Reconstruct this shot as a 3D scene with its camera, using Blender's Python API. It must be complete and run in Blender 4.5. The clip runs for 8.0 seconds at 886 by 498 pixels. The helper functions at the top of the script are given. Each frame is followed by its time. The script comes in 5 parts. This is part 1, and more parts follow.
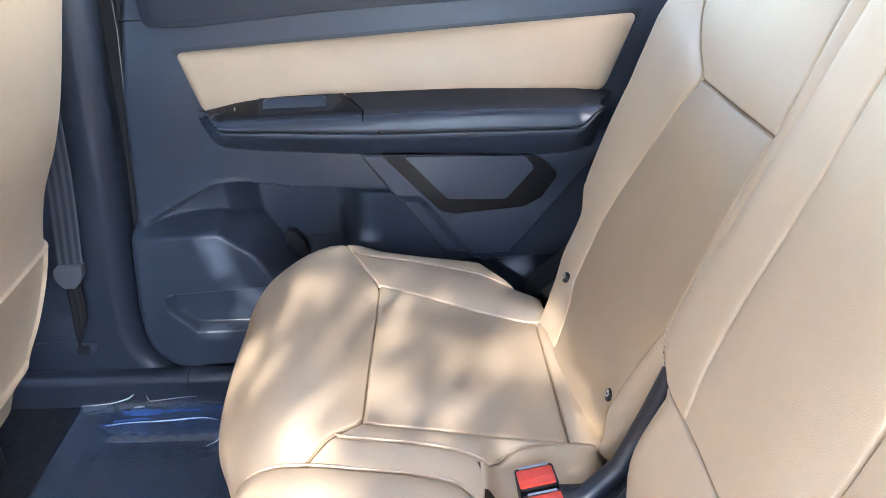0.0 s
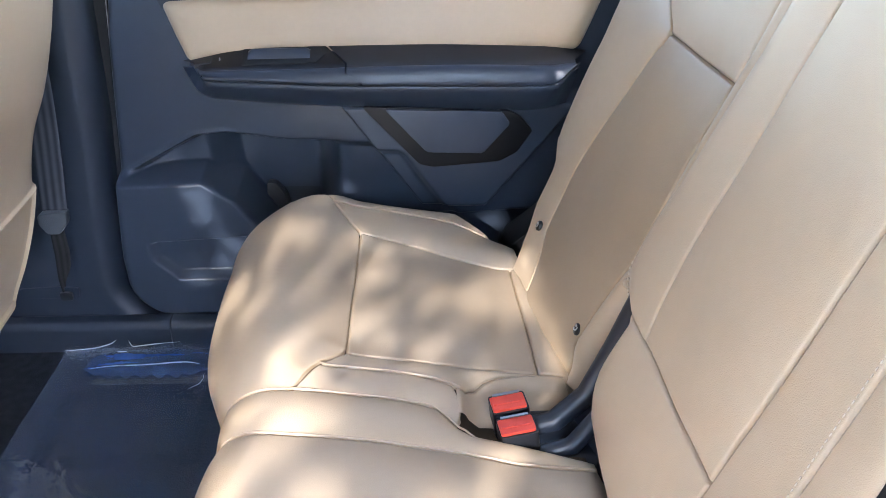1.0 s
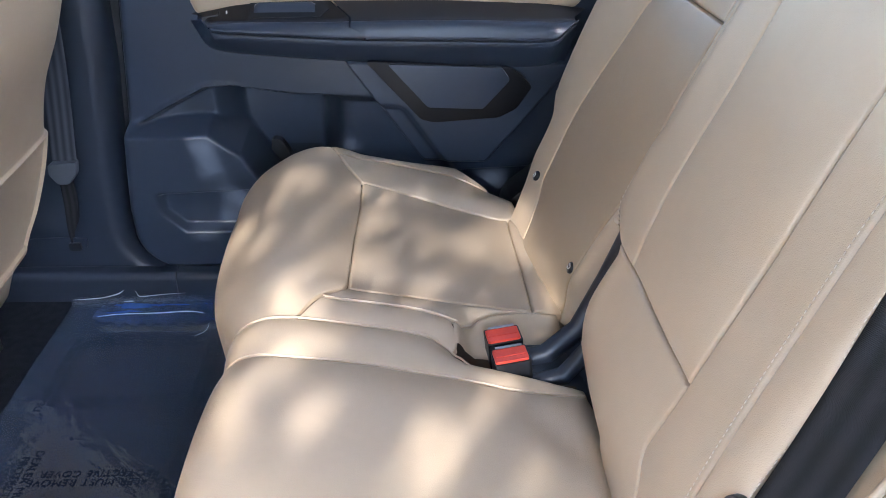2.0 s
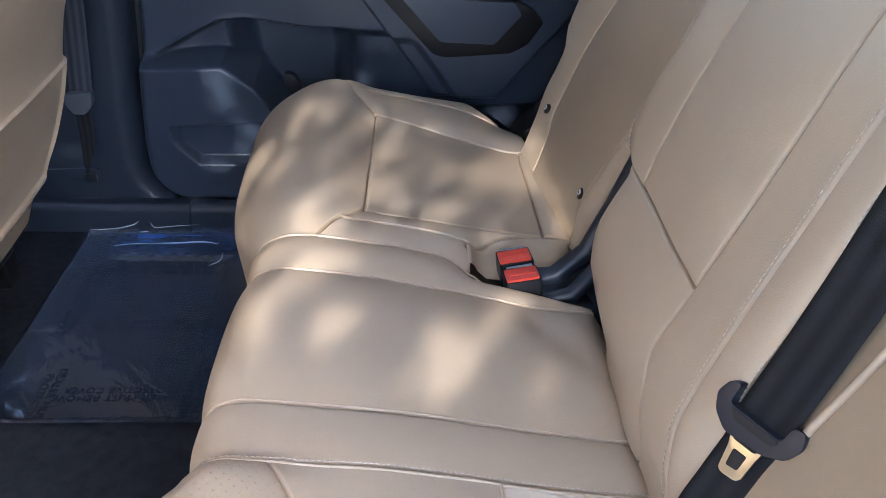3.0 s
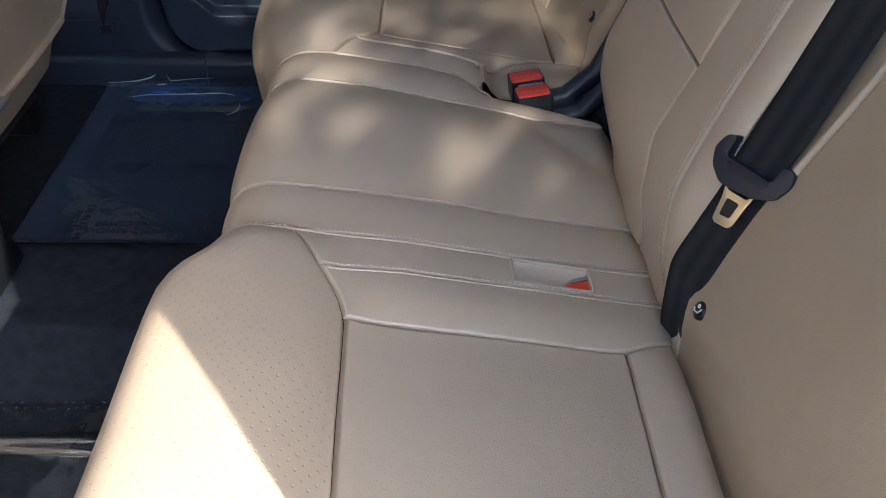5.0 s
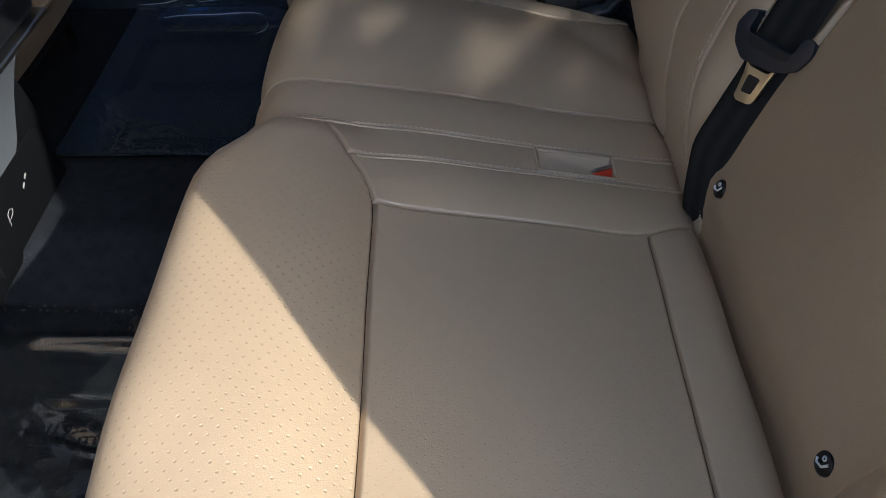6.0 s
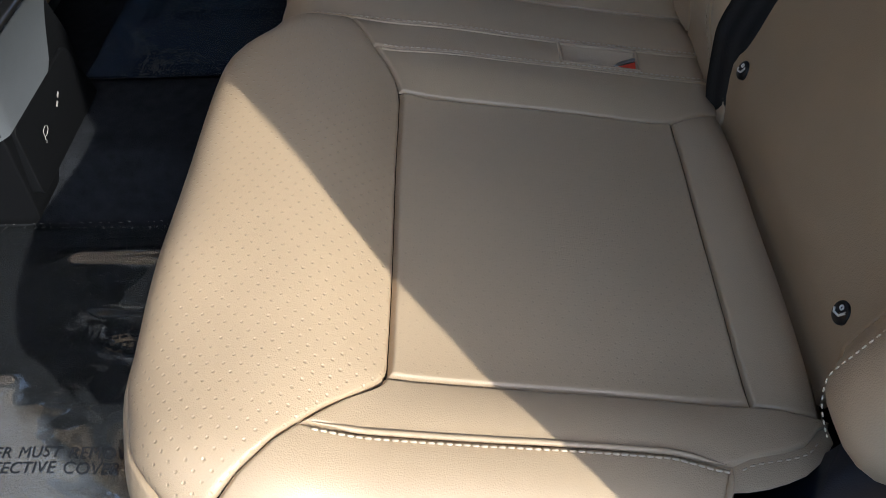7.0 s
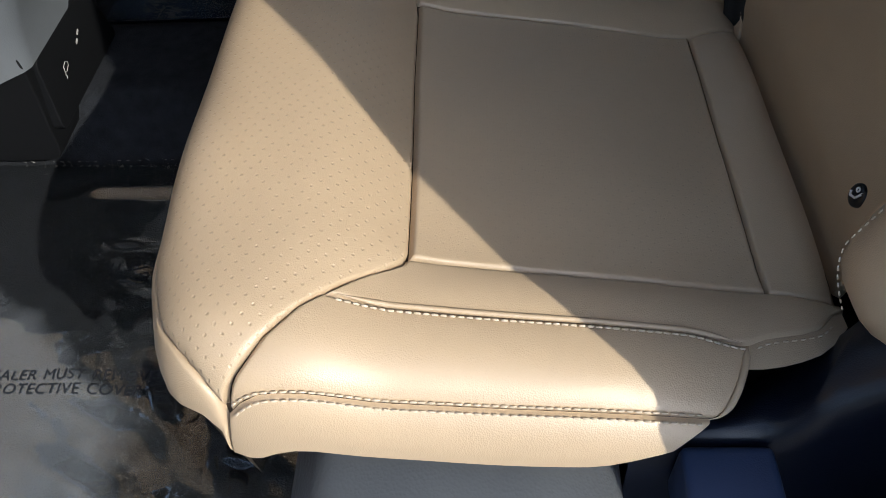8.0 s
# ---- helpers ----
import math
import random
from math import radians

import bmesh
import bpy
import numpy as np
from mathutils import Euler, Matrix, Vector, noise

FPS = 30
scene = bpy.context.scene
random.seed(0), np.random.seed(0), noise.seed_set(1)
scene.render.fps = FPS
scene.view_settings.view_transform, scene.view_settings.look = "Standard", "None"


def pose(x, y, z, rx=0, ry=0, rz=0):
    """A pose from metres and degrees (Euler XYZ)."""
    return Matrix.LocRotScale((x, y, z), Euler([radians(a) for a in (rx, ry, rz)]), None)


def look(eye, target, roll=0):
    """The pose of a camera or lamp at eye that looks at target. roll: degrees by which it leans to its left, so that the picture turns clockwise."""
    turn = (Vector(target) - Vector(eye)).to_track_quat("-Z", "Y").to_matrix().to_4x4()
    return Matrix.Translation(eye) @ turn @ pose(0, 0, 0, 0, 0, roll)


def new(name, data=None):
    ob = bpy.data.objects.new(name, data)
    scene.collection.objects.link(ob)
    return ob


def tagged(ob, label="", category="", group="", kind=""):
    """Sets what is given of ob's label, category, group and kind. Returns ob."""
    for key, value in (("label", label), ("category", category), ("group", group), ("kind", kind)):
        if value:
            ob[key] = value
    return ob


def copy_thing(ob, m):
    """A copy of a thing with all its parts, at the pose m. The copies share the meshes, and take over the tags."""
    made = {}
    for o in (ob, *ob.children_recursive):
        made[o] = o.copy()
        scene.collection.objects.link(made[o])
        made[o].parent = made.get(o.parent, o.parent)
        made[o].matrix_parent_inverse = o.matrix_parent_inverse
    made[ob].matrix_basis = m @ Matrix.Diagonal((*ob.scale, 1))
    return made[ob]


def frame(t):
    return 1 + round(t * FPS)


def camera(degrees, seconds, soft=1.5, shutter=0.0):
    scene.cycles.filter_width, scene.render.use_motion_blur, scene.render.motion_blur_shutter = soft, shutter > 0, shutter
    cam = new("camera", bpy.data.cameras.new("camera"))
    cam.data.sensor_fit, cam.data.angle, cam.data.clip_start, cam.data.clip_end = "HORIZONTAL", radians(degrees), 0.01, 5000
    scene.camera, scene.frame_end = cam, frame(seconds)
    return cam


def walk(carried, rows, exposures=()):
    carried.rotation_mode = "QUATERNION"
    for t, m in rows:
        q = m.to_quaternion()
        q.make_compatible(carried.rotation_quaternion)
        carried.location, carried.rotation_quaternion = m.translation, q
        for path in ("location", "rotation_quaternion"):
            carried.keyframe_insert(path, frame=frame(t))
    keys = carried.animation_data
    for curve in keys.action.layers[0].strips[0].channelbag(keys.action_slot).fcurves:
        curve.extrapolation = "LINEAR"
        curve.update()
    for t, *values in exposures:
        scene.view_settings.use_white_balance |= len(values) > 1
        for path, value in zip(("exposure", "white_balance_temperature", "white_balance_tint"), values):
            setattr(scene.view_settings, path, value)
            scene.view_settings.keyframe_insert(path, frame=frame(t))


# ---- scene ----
cam = camera(59.7, 8.0, soft=0.8)
PATH = [
    (0, (0.034, 0.016, 0.998), (0.049, 1.794, 0.083), -1.6),
    (0.5, (0.029, -0.015, 0.991), (0.084, 1.747, 0.046), -0.5),
    (1, (0.022, -0.047, 0.987), (0.108, 1.696, 0.011), 0.4),
    (1.5, (0.02, -0.075, 0.977), (0.111, 1.65, -0.031), 0.7),
    (1.7, (0.025, -0.087, 0.967), (0.113, 1.637, -0.044), 0.8),
    (2.8, (0.008, -0.147, 0.943), (0.085, 1.54, -0.128), 1.8),
    (3, (0.004, -0.154, 0.938), (0.086, 1.508, -0.172), 1.9),
    (3.5, (0.001, -0.176, 0.925), (0.077, 1.449, -0.238), 1.7),
    (4, (0.0, -0.198, 0.913), (0.078, 1.398, -0.29), 1.7),
    (4.5, (0.001, -0.222, 0.896), (0.063, 1.318, -0.379), 1.1),
    (4.7, (0.0, -0.235, 0.884), (0.066, 1.298, -0.399), 1.7),
    (6, (0.006, -0.299, 0.852), (-0.024, 1.11, -0.568), -1.4),
    (6.5, (0.002, -0.326, 0.836), (-0.061, 1.035, -0.628), -2.7),
    (7, (0.002, -0.353, 0.825), (-0.087, 0.97, -0.672), -4.0),
    (7.5, (-0.004, -0.382, 0.809), (-0.109, 0.908, -0.716), -4.4),
    (8, (-0.005, -0.406, 0.791), (-0.122, 0.884, -0.733), -4.8),
]
walk(cam, [(t, look(eye, target, roll)) for t, eye, target, roll in PATH],
     [(0.0, 4.93, 6480, 13), (0.9, 4.66, 6350, 13), (1.6, 4.52, 6250, 13), (3.0, 3.92, 6150, 14), (3.6, 4.01, 6100, 13), (4.6, 3.62, 6080, 12), (6.0, 1.95, 6220, 9), (6.6, 1.91, 6220, 8), (7.0, 1.76, 6330, 8), (7.5, 1.49, 6520, 8), (8.0, 1.47, 6540, 8)])

# ---------------------------------------------------------------- light
world = bpy.data.worlds.new("sky")
scene.world = world
world.use_nodes = True
wn = world.node_tree.nodes
sky = wn.new("ShaderNodeTexSky")
sky.sky_type, sky.sun_disc = "NISHITA", False
SUN = Vector((0.80, -0.78, 0.75)).normalized()          # towards the sun
sky.sun_elevation = math.asin(SUN.z)
sky.sun_rotation = math.atan2(SUN.x, SUN.y)
sky.altitude, sky.dust_density, sky.ozone_density = 100, 1.0, 1.0
wn["Background"].inputs["Strength"].default_value = 0.15
haze = wn.new("ShaderNodeHueSaturation")              # hazy, pale sky
haze.inputs["Saturation"].default_value = 0.90
world.node_tree.links.new(sky.outputs[0], haze.inputs["Color"])
world.node_tree.links.new(haze.outputs[0], wn["Background"].inputs[0])
sun_data = bpy.data.lights.new("sun", "SUN")
sun_data.energy, sun_data.angle, sun_data.color = 1.48, radians(0.53), (1.0, 0.93, 0.80)
sun = new("sun", sun_data)
sun.matrix_world = look((0, 0, 6), Vector((0, 0, 6)) - SUN)


# ---------------------------------------------------------------- materials
def material(name, colour, rough=0.5, metal=0.0, spec=0.5):
    m = bpy.data.materials.new(name)
    m.use_nodes = True
    b = m.node_tree.nodes["Principled BSDF"]
    b.inputs["Base Color"].default_value = (*colour, 1)
    b.inputs["Roughness"].default_value, b.inputs["Metallic"].default_value = rough, metal
    b.inputs["Specular IOR Level"].default_value = spec
    return m


def node(m, kind, **values):
    n = m.node_tree.nodes.new(kind)
    for key, value in values.items():
        n.inputs[key].default_value = value
    return n


def wire(m, a, b):
    m.node_tree.links.new(a, b)


def coords(m, which="Object"):
    return node(m, "ShaderNodeTexCoord").outputs[which]


def mottle(m, colour, amount=0.12, scale=9.0, warm=0.0):
    """Soft uneven tone over the base colour, at a broad and a fine scale."""
    b = m.node_tree.nodes["Principled BSDF"]
    c = coords(m)
    n1 = node(m, "ShaderNodeTexNoise", Scale=scale, Detail=3.0)
    n2 = node(m, "ShaderNodeTexNoise", Scale=scale * 14, Detail=2.0)
    wire(m, c, n1.inputs["Vector"]), wire(m, c, n2.inputs["Vector"])
    add = node(m, "ShaderNodeMath")
    add.operation = "MULTIPLY_ADD"
    wire(m, n2.outputs["Fac"], add.inputs[0])
    add.inputs[1].default_value = 0.35
    wire(m, n1.outputs["Fac"], add.inputs[2])
    ramp = node(m, "ShaderNodeMapRange")
    ramp.inputs["From Min"].default_value, ramp.inputs["From Max"].default_value = 0.35, 1.0
    wire(m, add.outputs[0], ramp.inputs["Value"])
    mix = node(m, "ShaderNodeMix")
    mix.data_type = "RGBA"
    mix.inputs["A"].default_value = (*[k * (1 - amount) for k in colour], 1)
    mix.inputs["B"].default_value = (min(1, colour[0] * (1 + amount + warm)), min(1, colour[1] * (1 + amount)), min(1, colour[2] * (1 + amount - warm)), 1)
    wire(m, ramp.outputs[0], mix.inputs["Factor"])
    wire(m, mix.outputs["Result"], b.inputs["Base Color"])
    return mix


def relief(m, height, strength=0.2, distance=0.001, before=None):
    bump = node(m, "ShaderNodeBump", Strength=strength, Distance=distance)
    wire(m, height, bump.inputs["Height"])
    if before:
        wire(m, before.outputs[0], bump.inputs["Normal"])
    wire(m, bump.outputs[0], m.node_tree.nodes["Principled BSDF"].inputs["Normal"])
    return bump


def leather(name, colour, holes=0.0, rough=0.36):
    m = material(name, colour, rough, 0, 0.75)
    mix = mottle(m, colour, 0.06, 7.0, 0.01)
    b = m.node_tree.nodes["Principled BSDF"]
    c = coords(m)
    grain = node(m, "ShaderNodeTexVoronoi", Scale=1050.0)
    wire(m, c, grain.inputs["Vector"])
    first = relief(m, grain.outputs["Distance"], 0.34, 0.0004)
    crinkle = node(m, "ShaderNodeTexNoise", Scale=240.0, Detail=3.0, Roughness=0.6)
    wire(m, c, crinkle.inputs["Vector"])
    first = relief(m, crinkle.outputs["Fac"], 0.085, 0.0012, first)
    soft = node(m, "ShaderNodeTexNoise", Scale=16.0, Detail=2.0)
    wire(m, c, soft.inputs["Vector"])
    second = relief(m, soft.outputs["Fac"], 0.10, 0.012, first)
    if holes:
        # staggered punched dots on the panel's own flat coordinates
        uv = node(m, "ShaderNodeSeparateXYZ")
        wire(m, coords(m, "UV"), uv.inputs[0])

        def calc(op, a, bb=None):
            k = node(m, "ShaderNodeMath")
            k.operation = op
            for i, v in enumerate((a, bb)):
                if v is None:
                    continue
                if isinstance(v, (int, float)):
                    k.inputs[i].default_value = v
                else:
                    wire(m, v, k.inputs[i])
            return k.outputs[0]
        row = calc("DIVIDE", uv.outputs[1], 0.0058)
        whole = calc("FLOOR", row)
        shift = calc("MULTIPLY", calc("MODULO", whole, 2.0), 0.5)
        col = calc("ADD", calc("DIVIDE", uv.outputs[0], 0.0098), shift)
        dx = calc("MULTIPLY", calc("SUBTRACT", calc("FRACT", col), 0.5), 0.0098)
        dy = calc("MULTIPLY", calc("SUBTRACT", calc("FRACT", row), 0.5), 0.0058)
        r = calc("SQRT", calc("ADD", calc("MULTIPLY", dx, dx), calc("MULTIPLY", dy, dy)))
        dot = node(m, "ShaderNodeMapRange")
        dot.inputs["From Min"].default_value, dot.inputs["From Max"].default_value = 0.0003, 0.0012
        wire(m, r, dot.inputs["Value"])
        relief(m, dot.outputs[0], holes, 0.0010, second)
        dark = node(m, "ShaderNodeMix")
        dark.data_type = "RGBA"
        dark.inputs["A"].default_value = (*[k * 0.95 for k in colour], 1)
        wire(m, mix.outputs["Result"], dark.inputs["B"])
        wire(m, dot.outputs[0], dark.inputs["Factor"])
        wire(m, dark.outputs["Result"], b.inputs["Base Color"])
    return m


def plastic(name, colour, rough=0.5, grain=0.25, scale=900.0, spec=0.5):
    m = material(name, colour, rough, 0, spec)
    mottle(m, colour, 0.10, 5.0)
    n = node(m, "ShaderNodeTexVoronoi", Scale=scale)
    wire(m, coords(m), n.inputs["Vector"])
    relief(m, n.outputs["Distance"], grain, 0.0005)
    return m


TAN = (0.50, 0.385, 0.265)
M_LEATHER = leather("tan_leather", TAN)
M_PERF = leather("perforated_tan_leather", TAN, holes=0.5)
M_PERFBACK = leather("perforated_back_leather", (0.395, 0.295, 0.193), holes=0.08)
M_PERFSOFT = leather("finely_perforated_tan_leather", TAN, holes=0.22)
M_BODY = material("seam_backing", (0.100, 0.075, 0.054), 0.95, 0, 0.1)
M_THREAD = material("pale_thread", (0.61, 0.52, 0.41), 0.8, 0, 0.2)
M_PLASTIC = plastic("charcoal_plastic", (0.022, 0.030, 0.046), 0.40)
M_DOORSKIN = plastic("charcoal_door_skin", (0.037, 0.049, 0.073), 0.28, 0.2)
M_BLACK = plastic("black_plastic", (0.012, 0.013, 0.016), 0.4, 0.15)
M_GLOSS = material("gloss_black", (0.008, 0.008, 0.010), 0.28, 0, 0.35)
M_GREY = plastic("grey_trim", (0.125, 0.142, 0.165), 0.42, 0.3, 500.0)
M_SIDE = plastic("dark_grey_grained_plastic", (0.085, 0.095, 0.110), 0.42, 0.6, 420.0)
M_CARPET = material("charcoal_carpet", (0.014, 0.0155, 0.019), 0.95, 0, 0.1)
M_RED = material("red_release_button", (0.80, 0.075, 0.04), 0.30)
M_METAL = material("tongue_steel", (0.72, 0.66, 0.52), 0.28, 1.0)
M_STEEL = material("grey_steel", (0.45, 0.46, 0.48), 0.3, 1.0)
M_WEB = material("black_webbing", (0.020, 0.019, 0.019), 0.8, 0, 0.2)
M_HINGE = plastic("navy_black_plastic", (0.016, 0.021, 0.032), 0.36, 0.15)
M_DULL = plastic("dull_black_plastic", (0.006, 0.0068, 0.0085), 0.65, 0.15, 900.0, 0.12)
M_SEAL = material("rubber_seal", (0.010, 0.011, 0.013), 0.6)
M_WHITE = material("white_print_and_glints", (0.75, 0.75, 0.75), 0.6)
M_LABEL = material("grey_print", (0.42, 0.42, 0.42), 0.6)
M_PRINT = material("black_print", (0.020, 0.022, 0.028), 0.9, 0, 0.0)
M_HEAD = material("pale_headliner", (0.74, 0.74, 0.74), 0.95)
M_ASPHALT = material("worn_asphalt", (0.15, 0.145, 0.135), 0.9)
mottle(M_CARPET, (0.020, 0.023, 0.029), 0.35, 60.0)
pile = node(M_CARPET, "ShaderNodeTexNoise", Scale=420.0, Detail=4.0)
wire(M_CARPET, coords(M_CARPET), pile.inputs["Vector"])
relief(M_CARPET, pile.outputs["Fac"], 0.7, 0.002)
mottle(M_ASPHALT, (0.15, 0.145, 0.135), 0.3, 30.0)
mottle(M_HEAD, (0.74, 0.74, 0.74), 0.08, 30.0)
ribs = node(M_WEB, "ShaderNodeTexWave", Scale=0.8, Distortion=0.3)          # broad bands along the webbing
weave = node(M_WEB, "ShaderNodeTexWave", Scale=180.0)
for k in (ribs, weave):
    wire(M_WEB, coords(M_WEB, "UV"), k.inputs["Vector"])
weave.bands_direction = "Y"
relief(M_WEB, weave.outputs["Fac"], 0.5, 0.0008)
bands = node(M_WEB, "ShaderNodeMix")
bands.data_type = "RGBA"
bands.inputs["A"].default_value, bands.inputs["B"].default_value = (0.017, 0.0172, 0.0178, 1), (0.030, 0.0305, 0.0325, 1)
wire(M_WEB, ribs.outputs["Fac"], bands.inputs["Factor"])
wire(M_WEB, bands.outputs["Result"], M_WEB.node_tree.nodes["Principled BSDF"].inputs["Base Color"])


M_WEBGREY = M_WEB.copy()
M_WEBGREY.name = "grey_webbing"
for k in M_WEBGREY.node_tree.nodes:
    if k.bl_idname == "ShaderNodeMix":
        k.inputs["A"].default_value, k.inputs["B"].default_value = (0.035, 0.040, 0.052, 1), (0.090, 0.098, 0.115, 1)
    if k.bl_idname == "ShaderNodeTexWave" and k.bands_direction != "Y":
        k.inputs["Scale"].default_value = 1.1


# ---------------------------------------------------------------- builders
def mesh_of(name, verts, faces, uvs=None, smooth=True):
    me = bpy.data.meshes.new(name)
    me.from_pydata([tuple(v) for v in verts], [], [tuple(f) for f in faces])
    if uvs is not None:
        layer = me.uv_layers.new(name="flat")
        idx = np.empty(len(me.loops), dtype=np.int32)
        me.loops.foreach_get("vertex_index", idx)
        layer.data.foreach_set("uv", np.asarray(uvs, dtype=np.float32)[idx].ravel())
    if smooth:
        me.polygons.foreach_set("use_smooth", [True] * len(me.polygons))
    me.update()
    return me


def put(name, me, mat, parent=None, label=""):
    ob = new(name, me)
    if not me.materials:
        me.materials.append(mat)
    if parent:
        ob.parent = parent
    if label:
        ob["label"] = label
    return ob


def part(name, bm, mat, parent=None, label="", smooth=True):
    me = bpy.data.meshes.new(name)
    bm.normal_update()
    bm.to_mesh(me)
    bm.free()
    if smooth:
        me.polygons.foreach_set("use_smooth", [True] * len(me.polygons))
        me.set_sharp_from_angle(angle=radians(38))
    return put(name, me, mat, parent, label)


def thing(name, label, category, group="", kind=""):
    return tagged(new(name), label, category, group, kind)


def grid_mesh(name, P, uv=None, close_u=False, close_v=False, flip=False):
    """A mesh from an array of points, rows by columns."""
    nu, nv = P.shape[:2]
    verts = P.reshape(-1, 3)
    faces = []
    for i in range(nu if close_u else nu - 1):
        for j in range(nv if close_v else nv - 1):
            a, b = i * nv + j, ((i + 1) % nu) * nv + j
            c, d = ((i + 1) % nu) * nv + (j + 1) % nv, i * nv + (j + 1) % nv
            faces.append((a, d, c, b) if flip else (a, b, c, d))
    return mesh_of(name, verts, faces, None if uv is None else uv.reshape(-1, 2))


def curve(*points):
    """A smooth function through a few (a, b) pairs, flat beyond its ends."""
    xs, ys = np.array([p[0] for p in points], float), np.array([p[1] for p in points], float)
    if len(xs) == 1:
        return lambda x: np.full(np.shape(x), ys[0])
    d = np.diff(ys) / np.diff(xs)
    m = np.r_[d[0], [0 if a * b <= 0 else 2 * a * b / (a + b) for a, b in zip(d, d[1:])], d[-1]]

    def value(x):
        x = np.clip(x, xs[0], xs[-1])
        i = np.clip(np.searchsorted(xs, x, side="right") - 1, 0, len(xs) - 2)
        h = xs[i + 1] - xs[i]
        t = (x - xs[i]) / h
        return ((2 * t**3 - 3 * t**2 + 1) * ys[i] + (t**3 - 2 * t**2 + t) * h * m[i]
                + (-2 * t**3 + 3 * t**2) * ys[i + 1] + (t**3 - t**2) * h * m[i + 1])
    return value


def fn(v):
    return v if callable(v) else (lambda x, v=v: np.full(np.shape(x), float(v)))


def sm(a, b, x):
    t = np.clip((x - a) / (b - a), 0, 1)
    return t * t * (3 - 2 * t)


def spread(length, step=0.012):
    """Fractions 0 to 1 along a length, crowded towards both ends."""
    edge = [0, 0.0006, 0.0013, 0.0022, 0.0034, 0.005, 0.008, 0.012]
    edge = [e for e in edge if e < length * 0.45]
    inner = max(2, int((length - 2 * edge[-1]) / step))
    mid = [edge[-1] + (length - 2 * edge[-1]) * i / inner for i in range(1, inner)]
    return np.array(edge + mid + [length - e for e in reversed(edge)]) / length


def lifted(base, S, Q, out):
    e = 0.0008
    P = base(S, Q)
    n = np.cross(base(S + e, Q) - base(S - e, Q), base(S, Q + e) - base(S, Q - e))
    n /= np.maximum(np.linalg.norm(n, axis=-1, keepdims=True), 1e-9)
    return P + n * np.asarray(out)[..., None]


def panel(name, base, s0, s1, q0, q1, mat, parent, label="", edges=(1, 1, 1, 1), puff=0.004, groove=0.0037, raised=0.0, step=0.012, width=0.030):
    """A sewn cover panel between four boundary lines on a base surface; its seams sink, its middle swells."""
    s0, s1, q0, q1 = fn(s0), fn(s1), fn(q0), fn(q1)
    v1 = np.array([0.0, 0.5, 1.0])
    ls = float(np.max(s1(v1) - s0(v1)))
    sm_ = (s0(v1) + s1(v1))[1] / 2
    lq = float(abs(q1(np.array([sm_])) - q0(np.array([sm_])))[0])
    U, V = np.meshgrid(spread(ls, step), spread(lq, step), indexing="ij")
    S = s0(V) + (s1(V) - s0(V)) * U
    Q = q0(S) + (q1(S) - q0(S)) * V
    LS, LQ = np.maximum(s1(V) - s0(V), 1e-4), np.maximum(np.abs(q1(S) - q0(S)), 1e-4)
    far = 9.0
    d = [U * LS if edges[0] else far + 0 * U, (1 - U) * LS if edges[1] else far + 0 * U,
         V * LQ if edges[2] else far + 0 * U, (1 - V) * LQ if edges[3] else far + 0 * U]
    out = raised + 0 * U
    near = np.minimum.reduce(d)
    out = out - 1.5 * groove * np.exp(-(near / 0.0014) ** 2)
    soft = 1.0
    for k in d:
        soft = soft * (1 - np.exp(-k / width))
    out = out + puff * soft - raised * np.exp(-(near / 0.012) ** 2)
    P = lifted(base, S, Q, out)
    return put(name, grid_mesh(name, P, np.stack([S, Q], -1)), mat, parent, label)


def ring(points, radius, n=8, closed=False, taper=None):
    """A tube's rows of points along a path."""
    pts = np.asarray(points, float)
    k = len(pts)
    rows = []
    prev = None
    for i in range(k):
        t = pts[(i + 1) % k if closed else min(i + 1, k - 1)] - pts[(i - 1) % k if closed else max(i - 1, 0)]
        t /= max(np.linalg.norm(t), 1e-9)
        a = np.cross(t, (0, 0, 1) if abs(t[2]) < 0.9 else (1, 0, 0)) if prev is None else prev - t * (prev @ t)
        a /= np.linalg.norm(a)
        prev = a
        b = np.cross(t, a)
        r = radius if taper is None else radius * taper[i]
        rows.append([pts[i] + r * (math.cos(w) * a + math.sin(w) * b) for w in np.linspace(0, 2 * math.pi, n, endpoint=False)])
    return np.array(rows)


def tube(name, points, radius, mat, parent=None, label="", n=8, closed=False):
    return put(name, grid_mesh(name, ring(points, radius, n, closed), close_u=closed, close_v=True), mat, parent, label)


def stitches(name, base, path, mat, parent, gap=0.0062, size=0.0040, thick=0.0007, lift=0.0010):
    """A row of single thread stitches along a line of (s, q) points on a base surface."""
    path = np.asarray(path, float)
    P = lifted(base, path[:, 0], path[:, 1], np.full(len(path), lift))
    leng = np.r_[0, np.cumsum(np.linalg.norm(np.diff(P, axis=0), axis=1))]
    verts, faces = [], []
    for at in np.arange(gap / 2, leng[-1], gap):
        ends = [np.array([np.interp(at + k * size / 2, leng, P[:, c]) for c in range(3)]) for k in (-1, -0.6, 0.6, 1)]
        rows = ring(ends, thick, 5, taper=[0.2, 1, 1, 0.2])
        o = len(verts)
        verts += list(rows.reshape(-1, 3))
        for i in range(3):
            for j in range(5):
                faces.append((o + i * 5 + j, o + i * 5 + (j + 1) % 5, o + (i + 1) * 5 + (j + 1) % 5, o + (i + 1) * 5 + j))
    ob = put(name, mesh_of(name, verts, faces), mat, parent)
    ob["kind"] = "stuff"
    return ob


